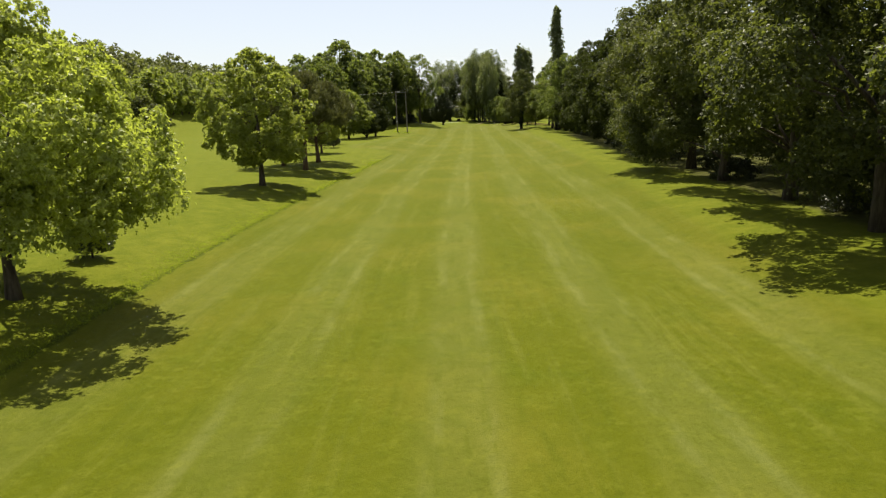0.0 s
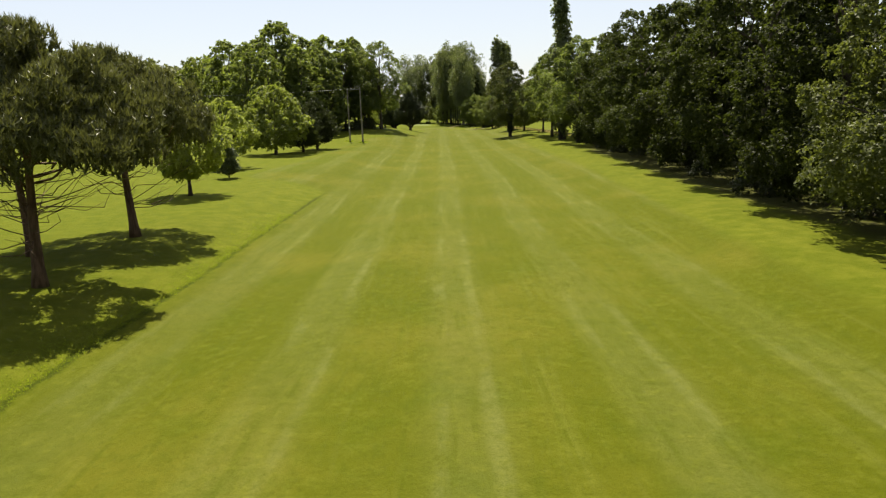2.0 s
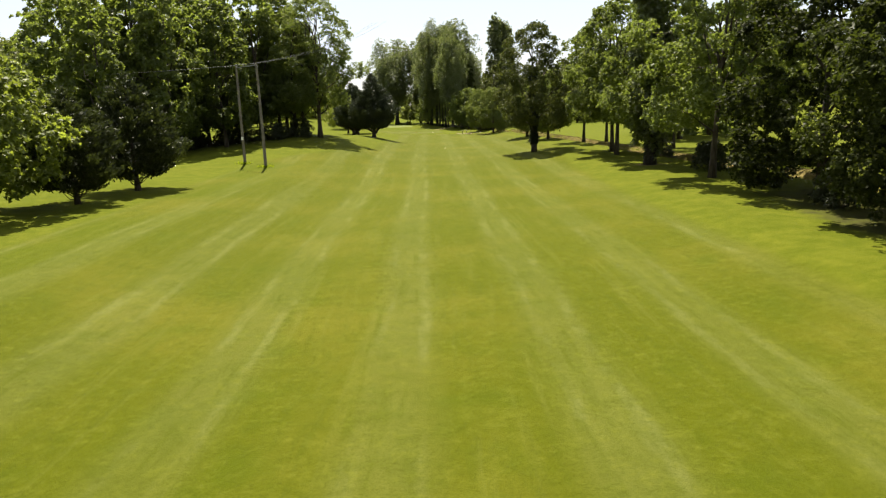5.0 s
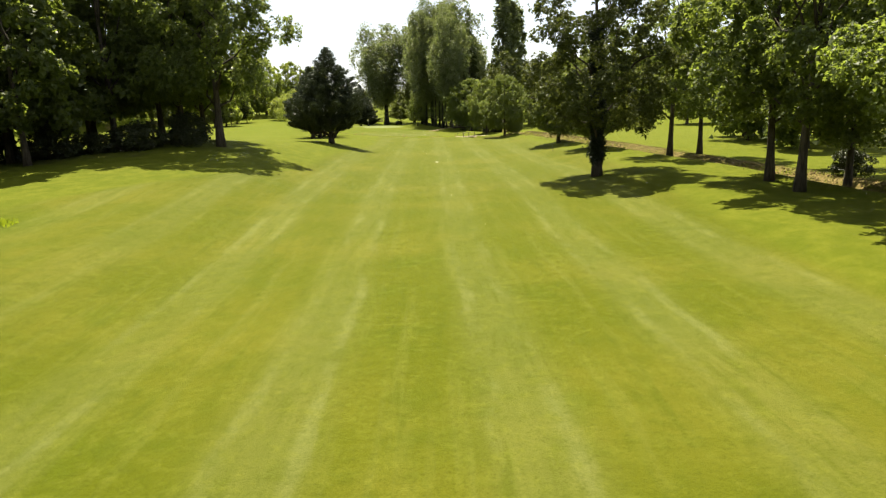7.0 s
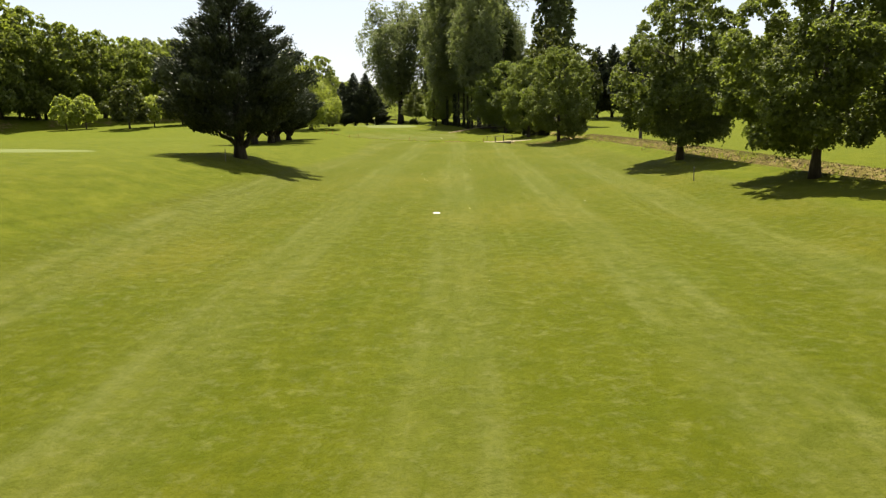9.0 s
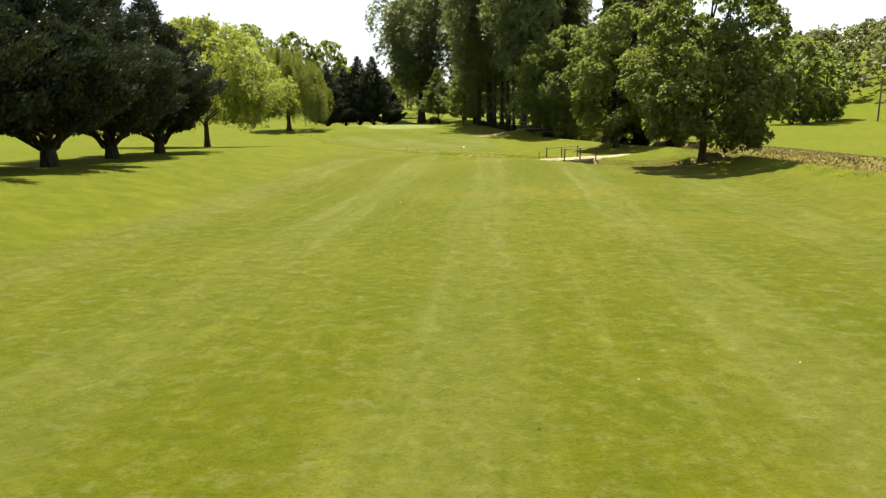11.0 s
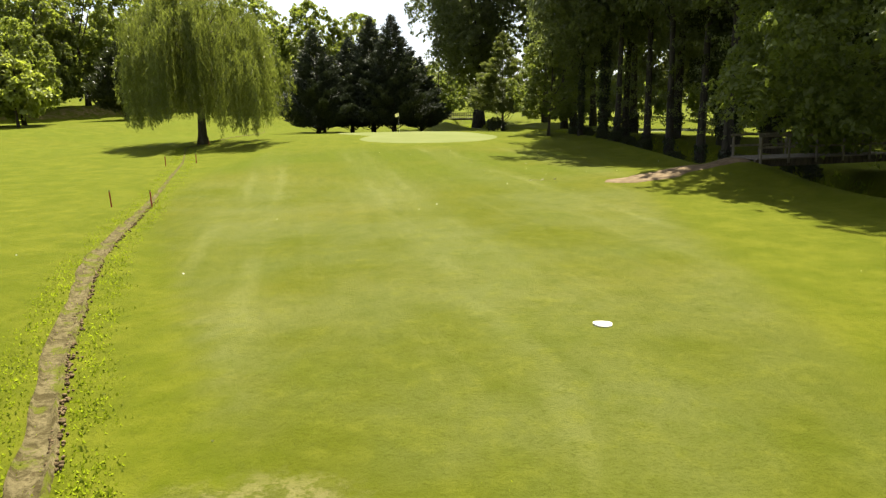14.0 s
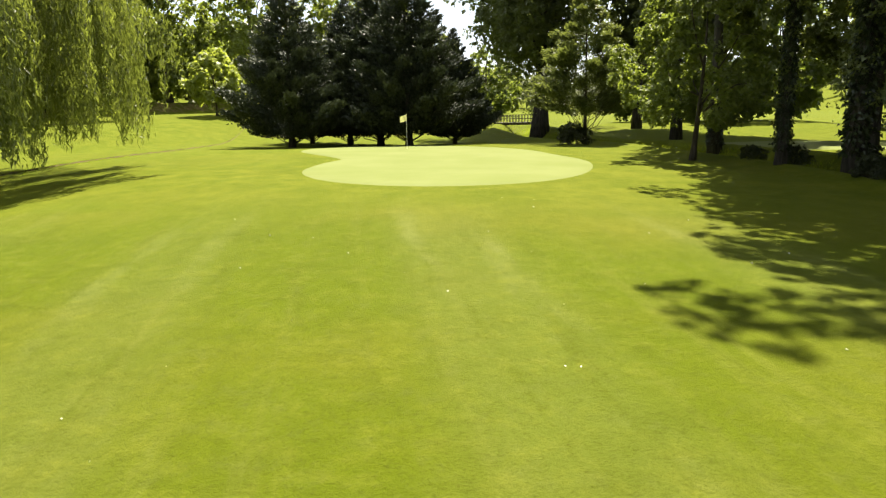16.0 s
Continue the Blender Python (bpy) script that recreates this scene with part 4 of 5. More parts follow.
w3 = broadleaf("woodland_tree", "woodland tree with paler olive leaves leaning over the grass", "tree", EDGE, 63, 17.5, 6.0, 1.0, SHADED_WOOD_LEAF, 58000, 0.19, 46, girth=0.30, lumps=0.26, top=0.45, loose=0.35, inner=0.5, grain=1.0)
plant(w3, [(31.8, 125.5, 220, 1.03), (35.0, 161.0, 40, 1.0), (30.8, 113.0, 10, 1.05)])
w4 = broadleaf("woodland_tree", "tall shaded woodland tree leafy down to the ground", "tree", EDGE, 65, 19.5, 6.6, 0.9, SHADED_WOOD_LEAF, 58000, 0.19, 46, girth=0.36, lumps=0.27, top=0.45, loose=0.35, inner=0.5, grain=1.0)
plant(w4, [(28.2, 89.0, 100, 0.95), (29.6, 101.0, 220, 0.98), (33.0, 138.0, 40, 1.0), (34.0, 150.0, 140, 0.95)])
thin = broadleaf("woodland_tree", "slender woodland tree with its trunk showing below the crown", "tree", EDGE, 54, 19.5, 6.4, 3.8, COPSE_LEAF, 60000, 0.175, 40, girth=0.26, lumps=0.25, limbs=14, loose=0.4)
plant(thin, [(33.0, 172.5, 0, 1.0), (38.7, 179.0, 100, 1.05), (34.2, 188.5, 200, 0.95), (34.3, 201.0, 300, 1.0), (41.3, 206.7, 50, 0.95), (35.4, 206.1, 150, 1.0), (37.7, 227.8, 20, 0.95), (43.5, 233.7, 250, 0.95), (47.0, 196.0, 10, 1.0), (49.0, 218.0, 10, 0.9)])
ivy_tree = broadleaf("ivy_clad_tree", "tall tree with its trunk thickly wrapped in ivy", "tree", EDGE, 55, 21.0, 6.8, 3.6, MAPLE_LEAF, 110000, 0.15, 60, girth=0.38, lumps=0.25, limbs=14, ivy=13.0, loose=0.35)
plant(ivy_tree, [(26.9, 216.4, 0, 0.88, 1.02)])
ivy_poplar = poplar("ivy_clad_poplar", "very tall narrow poplar with an ivy-clad trunk", "poplars", 56, 33.0, 2.5, 3.0, 42000, 0.28, True, 0.5, 9.0)
plant(ivy_poplar, [(33.2, 187.0, 0, 0.95)])
big_ivy = broadleaf("ivy_clad_tree", "dark spreading tree with ivy on its trunk beside the stream", "tree", EDGE, 57, 14.0, 5.2, 2.2, SHADED_WOOD_LEAF, 46000, 0.22, 52, girth=0.6, lumps=0.26, ivy=4.0)
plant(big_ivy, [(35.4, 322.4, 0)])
stream_tree = broadleaf("stream_side_tree", "shaded tree with a bare lower trunk beside the footbridge", "tree", EDGE, 58, 14.6, 7.5, 2.2, COPSE_LEAF, 100000, 0.18, 60, girth=0.28, lumps=0.26, top=0.5)
plant(stream_tree, [(31.4, 344.6, 0)] )

# ---- copse on the mound ----
COPSE = "tall trees of the copse"
c1 = broadleaf("copse_tree", "tall dark copse tree with a bare trunk", "tree", COPSE, 61, 23.5, 5.8, 2.2, COPSE_LEAF, 16000, 0.40, 46, girth=0.28, lumps=0.28, limbs=12)
plant(c1, [(-13.5, 236.0, 60, 1.05), (-15.5, 229.0, 120, 1.0), (-13.0, 240.0, 200, 1.05), (-20.5, 236.0, 260, 1.1), (-26.0, 231.0, 20, 1.08), (-24.0, 243.0, 310, 1.1), (-31.0, 240.0, 40, 1.1), (-22.5, 224.0, 70, 0.95), (-29.5, 219.0, 10, 1.0), (-37.0, 213.0, 150, 1.0), (-24.5, 213.0, 250, 0.95), (-31.0, 207.0, 190, 0.9), (-19.0, 220.0, 30, 0.9)])
c0 = broadleaf("copse_tree", "tall copse tree with dark forked limbs and an open crown", "tree", COPSE, 64, 23.0, 7.7, 4.4, COPSE_LEAF, 95000, 0.16, 52, girth=0.34, lumps=0.24, limbs=20, loose=0.4)
plant(c0, [(-6.1, 230.0, 0), (-10.5, 233.0, 100, 0.9), (-9.8, 238.0, 220, 0.8)])
c2 = broadleaf("copse_tree", "huge spreading copse tree above the others", "tree", COPSE, 62, 29.0, 9.5, 3.0, COPSE_LEAF, 30000, 0.46, 56, girth=0.5, lumps=0.26, inner=0.4, grain=1.0)
plant(c2, [(-31.5, 222.0, 0), (-46.0, 232.0, 120, 0.9), (-40.0, 246.0, 200, 0.95)])

# ---- poplars by the stream and beyond the green ----
POPLARS = "tall poplars by the stream"
pop1 = poplar("poplar_tree", "very tall ivy-clad poplar with a wide crown by the stream", POPLARS, 71, 37.5, 11.8, 11.0, 150000, 0.23, girth=0.30, ivy=9.0)
plant(pop1, [(22.7, 375.9, 130, 0.9, 1.1), (32.0, 369.6, 270, 0.6, 1.25), (33.8, 381.6, 40, 0.75), (21.0, 378.8, 200, 0.6, 1.25)])
pop2 = poplar("poplar_tree", "tall slim poplar with a bare lower trunk", POPLARS, 72, 37.0, 8.6, 12.5, 84000, 0.23, girth=0.34, ivy=2.2)
plant(pop2, [(25.3, 381.6, 40, 0.9), (21.4, 396.0, 180, 1.0), (23.5, 372.5, 0, 0.66, 1.4), (25.6, 370.7, 90, 0.75, 1.3), (26.3, 365.4, 180, 0.7, 1.4), (30.4, 367.3, 270, 1.0), (27.4, 361.2, 45, 0.72, 1.3), (27.0, 388.0, 200, 1.0), (28.6, 375.0, 310, 0.95), (27.0, 353.9, 20, 0.72, 1.2)])
stream_ivy = broadleaf("ivy_clad_tree", "dark ivy-clad tree leafy down to the stream bank", "tree", POPLARS, 77, 24.0, 6.0, 1.4, SHADED_WOOD_LEAF, 42000, 0.26, 56, girth=0.5, lumps=0.25, ivy=8.0)
plant(stream_ivy, [(31.6, 361.0, 0)])
screen_tree = broadleaf("stream_side_tree", "tall leafy tree with a bare trunk behind the poplars", "tree", POPLARS, 78, 23.0, 6.5, 5.5, MAPLE_LEAF, 16000, 0.40, 50, girth=0.34, lumps=0.26)
plant(screen_tree, [(47.0, 376.0, 0, 0.9), (44.0, 366.0, 20), (39.5, 396.0, 130, 0.95), (46.0, 404.0, 220, 0.95), (35.0, 409.0, 60, 0.9), (54.0, 378.0, 300, 0.9)])
pop3 = poplar("poplar_tree", "broad white poplar standing behind the green", POPLARS, 73, 36.0, 6.4, 9.0, 40000, 0.36, girth=0.42)
plant(pop3, [(18.5, 428.0, 200, 1.03), (21.0, 413.0, 60, 0.98), (25.5, 419.0, 20, 1.04)])
white_poplar = poplar("poplar_tree", "broad old poplar with heavy forked limbs behind the green", POPLARS, 79, 36.5, 13.0, 10.5, 130000, 0.28, girth=0.85, plump=0.21)
plant(white_poplar, [(7.6, 428.0, 0)])
lombardy = poplar("lombardy_poplar", "dark columnar poplar standing beyond the stream", "columnar poplars", 74, 34.5, 2.9, 1.8, 30000, 0.36, True)
plant(lombardy, [(47.0, 385.0, 0, 1.15), (50.6, 390.0, 70, 1.12), (54.0, 397.0, 20, 1.1)])
fir = conifer("small_fir", "small feathery fir beside the putting green", "firs beside the green", 75, 11.8, 4.0, 2.0, 60000, 0.16, 64, 0.15, leaf=FIR_LEAF, rise=0.12, belly=0.2, taper=1.0)
plant(fir, [(12.9, 400.5, 0)])
oakling = broadleaf("small_tree", "small open tree with horizontal boughs beside the green", "tree", "", 76, 9.6, 4.3, 1.5, SHADE_LIME, 30000, 0.15, 48, girth=0.14, lumps=0.2, loose=0.6)
plant(oakling, [(18.2, 383.4, 0)])

# ---- tree belt that closes the course ----
BELT = "trees of the boundary belt"
belt = broadleaf("belt_tree", "bright green boundary tree with a rounded crown", "tree", BELT, 81, 14.5, 5.6, 1.2, BELT_LEAF, 7000, 0.52, 44, girth=0.28, lumps=0.29, top=0.5)
rng = np.random.default_rng(82)
BELT_LINE = [(-112, 100), (-106, 140), (-98, 185), (-100, 232), (-106, 285), (-109, 335), (-99, 376), (-82, 400), (-71, 424), (-62, 446), (-50, 500), (-34, 545), (-12, 585)]
rows = []
for (ax, ay), (bx, by) in zip(BELT_LINE[:-1], BELT_LINE[1:]):
    n = max(2, int(math.hypot(bx - ax, by - ay) / 9.0))
    for k in range(n):
        u = (k + rng.random() * 0.7) / n
        rows.append((ax + (bx - ax) * u + rng.normal() * 2.0, ay + (by - ay) * u, rng.uniform(0, 360), rng.uniform(0.85, 1.25), rng.uniform(0.95, 1.2)))
plant(belt, rows)
near_belt = broadleaf("belt_tree", "bright green boundary tree with a rounded crown", "tree", BELT, 89, 14.5, 5.6, 1.2, BELT_LEAF, 30000, 0.27, 60, girth=0.28, lumps=0.26, top=0.5)
rows = []
for x, y, s in ((-97, 374, 1.9), (-92, 383, 2.0), (-87, 391, 1.8), (-81, 396, 1.6), (-75, 403, 1.5), (-71, 412, 1.45), (-67, 421, 1.4), (-64, 430, 1.45), (-58, 438, 1.4), (-53, 446, 1.4), (-45, 391, 0.8), (-44, 458, 1.5), (-34, 468, 1.5), (-25, 474, 1.5)):
    rows.append((x, y, rng.uniform(0, 360), s, 1.1))
plant(near_belt, rows)
shade = broadleaf("belt_tree", "dark green tree standing behind the meadow", "tree", BELT, 83, 18.0, 6.4, 0.9, COPSE_LEAF, 7000, 0.60, 44, girth=0.34, lumps=0.29, top=0.5)
plant(shade, [(62.0, 258.0, 0), (70.0, 250.0, 60, 1.1), (67.0, 268.0, 120, 1.0), (60.0, 241.0, 200, 1.1), (78.0, 262.0, 20, 1.2), (80.0, 385.0, 50, 0.9), (86.0, 392.0, 70, 0.9), (93.0, 398.0, 10, 0.8),
              (30.0, 440.0, 0, 1.0), (38.0, 446.0, 40, 1.1), (24.0, 452.0, 90, 1.0), (-4.0, 462.0, 120, 0.7), (-9.0, 446.0, 10, 0.75), (46.0, 430.0, 60, 1.0), (20.0, 447.0, 200, 0.8), (57.0, 424.0, 20, 1.0)])


def forest(name, label, seed, spots, material, size=1.1, per=170):
    """Far woods as one mass of leaf clumps, tree beside tree."""
    rng = np.random.default_rng(seed)
    pieces = []
    for x, y, h, r in spots:
        n = 9
        c = rng.normal(size=(n, 3)) * np.array([0.42, 0.42, 0.0]) * r
        c[:, 2] = h * (0.35 + 0.55 * rng.random(n)) - 0.25 * np.hypot(c[:, 0], c[:, 1])
        c += np.array([x, y, ground_at(x, y)])
        pieces.append(clumps(rng, c, r * 0.42 * rng.uniform(0.7, 1.2, n), per, size, 0.42, 0.9, heart=(x, y, c[:, 2].mean() - 4)))
    co, q = join(pieces)
    me = bpy.data.meshes.new(name)
    fill(me, co, q)
    me.materials.append(material)
    return tagged(new(name, me), label, "woods", kind="stuff")


rng = np.random.default_rng(84)
spots = []
for k in range(1100):
    u, v = rng.random(2)
    y = -20 + 640 * u
    deep = 130 + max(0.0, y - 330) * 0.6
    x = np.interp(y, [-20, 100, 185, 285, 340, 385, 446, 545, 620], [-122, -120, -110, -112, -116, -98, -72, -42, 0]) - 6 - deep * v
    spots.append((x, y, rng.uniform(9, 15), rng.uniform(4.0, 6.5)))
forest("hillside_woods", "dense mixed woods covering the low hillside", 85, spots, FAR_LEAF)
spots = [(112 + 120 * rng.random(), 395 + 240 * rng.random(), rng.uniform(9, 13), rng.uniform(4.5, 7)) for k in range(190)]
forest("hilltop_woods", "mixed woods on the hilltop above the meadow", 86, spots, FAR_LEAF)
spots = [(-260 + 620 * rng.random(), 640 + 330 * rng.random() ** 1.3, rng.uniform(11, 17), rng.uniform(6, 10)) for k in range(420)]
forest("ridge_woods", "distant wooded ridge beyond the course", 87, spots, FAR_LEAF, 1.9, 130)
# woods added behind the edge rows to block light, in the shade-darkened leaf
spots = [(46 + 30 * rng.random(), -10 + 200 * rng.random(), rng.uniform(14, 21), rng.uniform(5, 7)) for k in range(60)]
forest("inner_woods", "woodland interior in shade-darkened leaves, added behind the edge trees", 88, spots, SHADED_WOOD_LEAF, 0.9, 260)

# ---- putting greens and paths ----
def sheet(name, label, category, outline, material, lift, rings=14):
    """A flat thing draped over the ground: outline(angle) gives its edge round a middle."""
    cx, cy, edge = outline
    co, faces = [(cx, cy, ground_at(cx, cy) + lift)], []
    m = 144
    for r in range(1, rings + 1):
        for k in range(m):
            ex, ey = edge(2 * math.pi * k / m)
            x, y = cx + (ex - cx) * r / rings, cy + (ey - cy) * r / rings
            co.append((x, y, ground_at(x, y) + (lift if r < rings else -0.03)))
    for k in range(m):
        faces.append((0, 1 + k, 1 + (k + 1) % m))
    for r in range(1, rings):
        for k in range(m):
            a, b = 1 + (r - 1) * m, 1 + r * m
            faces.append((a + k, b + k, b + (k + 1) % m, a + (k + 1) % m))
    me = bpy.data.meshes.new(name)
    me.from_pydata(co, [], faces)
    for p in me.polygons:
        p.use_smooth = True
    me.materials.append(material)
    return tagged(new(name, me), label, category, kind="structure")


def green_edge(a):
    """Kidney-shaped edge: an oval with an arm at the back and a hollow beside it."""
    turns = (39, 82, 99, 121, 134, 147, 173, 205, 242, 267, 288, 312, 339, 399)
    reach = (6.6, 10.4, 14.3, 18.2, 20.5, 10.5, 4.8, 5.4, 8.6, 10.1, 10.6, 9.8, 7.8, 6.6)
    d = (math.degrees(a) - 39) % 360 + 39
    r = sum(float(np.interp((d + k - 39) % 360 + 39, turns, reach)) for k in range(-16, 17, 4)) / 9
    return 6.0 + r * math.cos(a), 381.0 + r * math.sin(a)


def fine_turf():
    n = Nodes("putting_turf")
    big = n.noise(0.35, 4.0)
    fine = n.noise(9.0, 5.0, 0.7)
    col = n.mix(n.span(big, 0.3, 0.7), (0.0960, 0.1130, 0.0290), (0.1130, 0.1280, 0.0400))
    col = n.mix(n.span(fine, 0.45, 0.8, 0.0, 0.35), col, (0.1147, 0.1397, 0.0264))
    return n.finish(n.principled(col, 0.8, n.bump(fine, 0.2, 0.01), gloss=0.05))


def sand(name, a, b):
    n = Nodes(name)
    f = n.noise(3.0, 6.0, 0.7)
    g = n.noise(28.0, 4.0, 0.7)
    col = n.mix(n.span(f, 0.3, 0.7), a, b)
    col = n.mix(n.span(g, 0.55, 0.8, 0.0, 0.5), col, tuple(c * 0.5 for c in a))
    return n.finish(n.principled(col, 0.95, n.bump(n.math("ADD", f, n.math("MULTIPLY", g, 0.4)), 0.6, 0.03), gloss=0.1))


PUTTING = fine_turf()
PATH_SAND = sand("path_sand", (0.150, 0.124, 0.074), (0.270, 0.228, 0.150))
EARTH_PATH = sand("earth_path", (0.0850, 0.0610, 0.0330), (0.1650, 0.1240, 0.0740))
green = sheet("putting_green", "pale smooth kidney-shaped putting green", "putting green", (6.0, 381.0, green_edge), PUTTING, 0.05, 22)
mound_green = sheet("distant_green", "pale mown green on the mound beside the copse", "putting green",
               (-15.5, 258.0, lambda a: (-15.5 + 6.5 * math.cos(a) * (1 + 0.12 * math.sin(3 * a)), 258.0 + 4.5 * math.sin(a) * (1 + 0.15 * math.cos(2 * a + 1)))), PUTTING, 0.04)
other_green = sheet("distant_green", "pale mown green beyond the stream", "putting green",
                    (30.0, 402.0, lambda a: (30.0 + 9 * math.cos(a), 402.0 + 7 * math.sin(a) * (1 + 0.1 * math.sin(2 * a)))), PUTTING, 0.02)


def strip(name, label, way, widths, material, lift, spoil=0.0):
    """A trodden path draped along a line."""
    p = np.array(way, float)
    u = np.linspace(0, len(p) - 1, (len(p) - 1) * 20 + 1)
    x = np.interp(u, range(len(p)), p[:, 0])
    y = np.interp(u, range(len(p)), p[:, 1])
    w = np.interp(u, range(len(p)), widths)
    tx, ty = np.gradient(x), np.gradient(y)
    l = np.hypot(tx, ty)
    nx, ny = -ty / l, tx / l
    co, faces, m = [], [], 9
    run = np.concatenate([[0.0], np.cumsum(np.hypot(np.diff(x), np.diff(y)))])
    for i in range(len(u)):
        for k in range(m):
            s = (k / (m - 1) - 0.5) * w[i] * (1 + 0.16 * math.sin(run[i] * 1.1 + 1.2 * (k > 4)) + 0.10 * math.sin(run[i] * 3.3 + 2.0 * (k > 4)))
            px, py = x[i] + nx[i] * s, y[i] + ny[i] * s
            edge = k in (0, m - 1) or i in (0, len(u) - 1)
            co.append((px, py, ground_at(px, py) + (lift + spoil * (k in (1, 7)) * (1 + 0.5 * math.sin(run[i] * 4 + k)) if not edge else -0.04)))
    for i in range(len(u) - 1):
        for k in range(m - 1):
            a = i * m + k
            faces.append((a, a + 1, a + m + 1, a + m))
    me = bpy.data.meshes.new(name)
    me.from_pydata(co, [], faces)
    for f in me.polygons:
        f.use_smooth = True
    me.materials.append(material)
    return tagged(new(name, me), label, name, kind="structure")


def ditch_soil():
    n = Nodes("ditch_soil")
    lump = n.noise(5.0, 6.0, 0.75)
    patch = n.noise(1.3, 5.0, 0.7)
    col = n.mix(n.span(lump, 0.38, 0.62), (0.050, 0.041, 0.016), (0.125, 0.106, 0.052))
    col = n.mix(n.span(n.noise(14.0, 4.0, 0.75), 0.52, 0.66, 0.0, 0.8), col, (0.045, 0.033, 0.013))
    col = n.mix(n.span(patch, 0.50, 0.58, 0.0, 0.85), col, (0.075, 0.088, 0.006))
    return n.finish(n.principled(col, 0.95, n.bump(lump, 0.9, 0.10), gloss=0.05))


DITCH_EARTH = ditch_soil()
strip("ditch", "narrow dug ditch with bare earth sides", NARROW_DITCH, [0.25, 0.42, 0.40, 0.46, 0.2, 0.10, 0.05, 0.04, 0.04, 0.04], DITCH_EARTH, 0.02, 0.05)
strip("path", "trodden earth ramp up to the footbridge", [(19.9, 346.0), (21.2, 345.7), (22.6, 346.3), (24.0, 346.9), (25.9, 347.2)], [0.5, 1.7, 2.4, 1.9, 1.7], EARTH_PATH, 0.03)
strip("path", "pale sandy track worn at the small bridge", [(23.5, 304.6), (24.1, 304.9), (24.6, 305.2), (25.1, 305.5)], [0.5, 1.4, 1.9, 1.9], PATH_SAND, 0.06)
strip("path", "pale sandy track worn beyond the small bridge", [(26.8, 306.6), (27.6, 307.1), (29.2, 308.2), (31.0, 310.0)], [1.9, 2.2, 1.9, 1.0], PATH_SAND, 0.03)


# ---- timber and metal things ----
def box_bm(sx, sy, sz, at=(0, 0, 0), bevel=0.01, turn=None):
    bm = bmesh.new()
    bmesh.ops.create_cube(bm, size=1.0)
    bmesh.ops.scale(bm, vec=(sx, sy, sz), verts=bm.verts)
    if bevel:
        bmesh.ops.bevel(bm, geom=bm.edges[:], offset=bevel, segments=2, affect="EDGES")
    if turn:
        bmesh.ops.transform(bm, matrix=turn, verts=bm.verts)
    bmesh.ops.translate(bm, vec=at, verts=bm.verts)
    return bm


def rod_bm(points, radii, sides=8):
    co, q = tube(points, radii, sides)
    bm = bmesh.new()
    vs = [bm.verts.new(c) for c in co]
    for f in q:
        try:
            bm.faces.new([vs[i] for i in dict.fromkeys(int(v) for v in f)])
        except ValueError:
            pass
    return bm


def small_bridge():
    """Slab over the ditch with timber posts and rails on both sides; it runs diagonally."""
    root = thing("ditch_bridge", "small concrete ditch bridge with weathered timber handrails", "bridge")
    x, y = 25.85, 305.95
    z = 0.10
    root.matrix_basis = pose(x, y, z, 0, 0, 32)
    part("deck", box_bm(2.7, 2.0, 0.22, (0.0, 0, -0.10), 0.03), PATH_SAND, root, "sand-covered deck")
    for s in (-1, 1):
        part("edge_beam", box_bm(1.9, 0.18, 0.36, (0.1, s * 1.08, -0.20), 0.05), CONCRETE, root, "worn concrete edge beam")
        for px, lean in ((-1.5, 0.03), (0.0, -0.02), (1.5, 0.02)):
            part("post", rod_bm([(px, s * 1.0, -0.5), (px + lean, s * 1.01, 0.35), (px + lean * 2, s * 1.0, 0.82)], [0.048, 0.045, 0.042], 9), DARK_TIMBER, root)
        part("rail", rod_bm([(-1.65, s * 1.0, 0.79), (-0.8, s * 1.0, 0.77), (0.6, s * 1.0, 0.79), (1.65, s * 1.0, 0.84)], [0.024] * 4, 8), WEATHERED_WOOD, root, "thin weathered handrail")
    return root


def footbridge(name, label, ax, ay, bx, by, width, za, rails=0.95, posts=6):
    root = thing(name, label, "bridge")
    l = math.hypot(bx - ax, by - ay)
    root.matrix_basis = pose((ax + bx) / 2, (ay + by) / 2, za, 0, 0, math.degrees(math.atan2(by - ay, bx - ax)))
    n = int(l / 0.24)
    for k in range(n):
        part("plank", box_bm(0.22, width, 0.05, ((k + 0.5) * l / n - l / 2, 0, 0.0), 0), WEATHERED_WOOD, root)
    for s in (-1, 1):
        part("beam", box_bm(l, 0.14, 0.30, (0, s * width * 0.42, -0.18), 0.01), BARK, root, "dark supporting beam")
        for k in range(posts):
            px = -l / 2 + 0.15 + k * (l - 0.3) / (posts - 1)
            part("post", box_bm(0.08, 0.08, rails + 0.2, (px, s * (width / 2 + 0.02), rails / 2 - 0.1), 0.008), WEATHERED_WOOD, root)
        for zr in (rails, rails * 0.5):
            part("rail", box_bm(l, 0.05, 0.09, (0, s * (width / 2 + 0.02), zr), 0.008), WEATHERED_WOOD, root)
    return root


small_bridge()
footbridge("footbridge", "narrow timber footbridge over the stream in shade", 25.8, 346.8, 32.4, 349.2, 1.8, ground_at(25.6, 346.8) + 0.06)
footbridge("footbridge", "distant timber footbridge with slatted railings", 0.4, 441.0, 6.0, 441.3, 2.0, ground_at(0.2, 441.0) + 0.25, 1.0, 14)


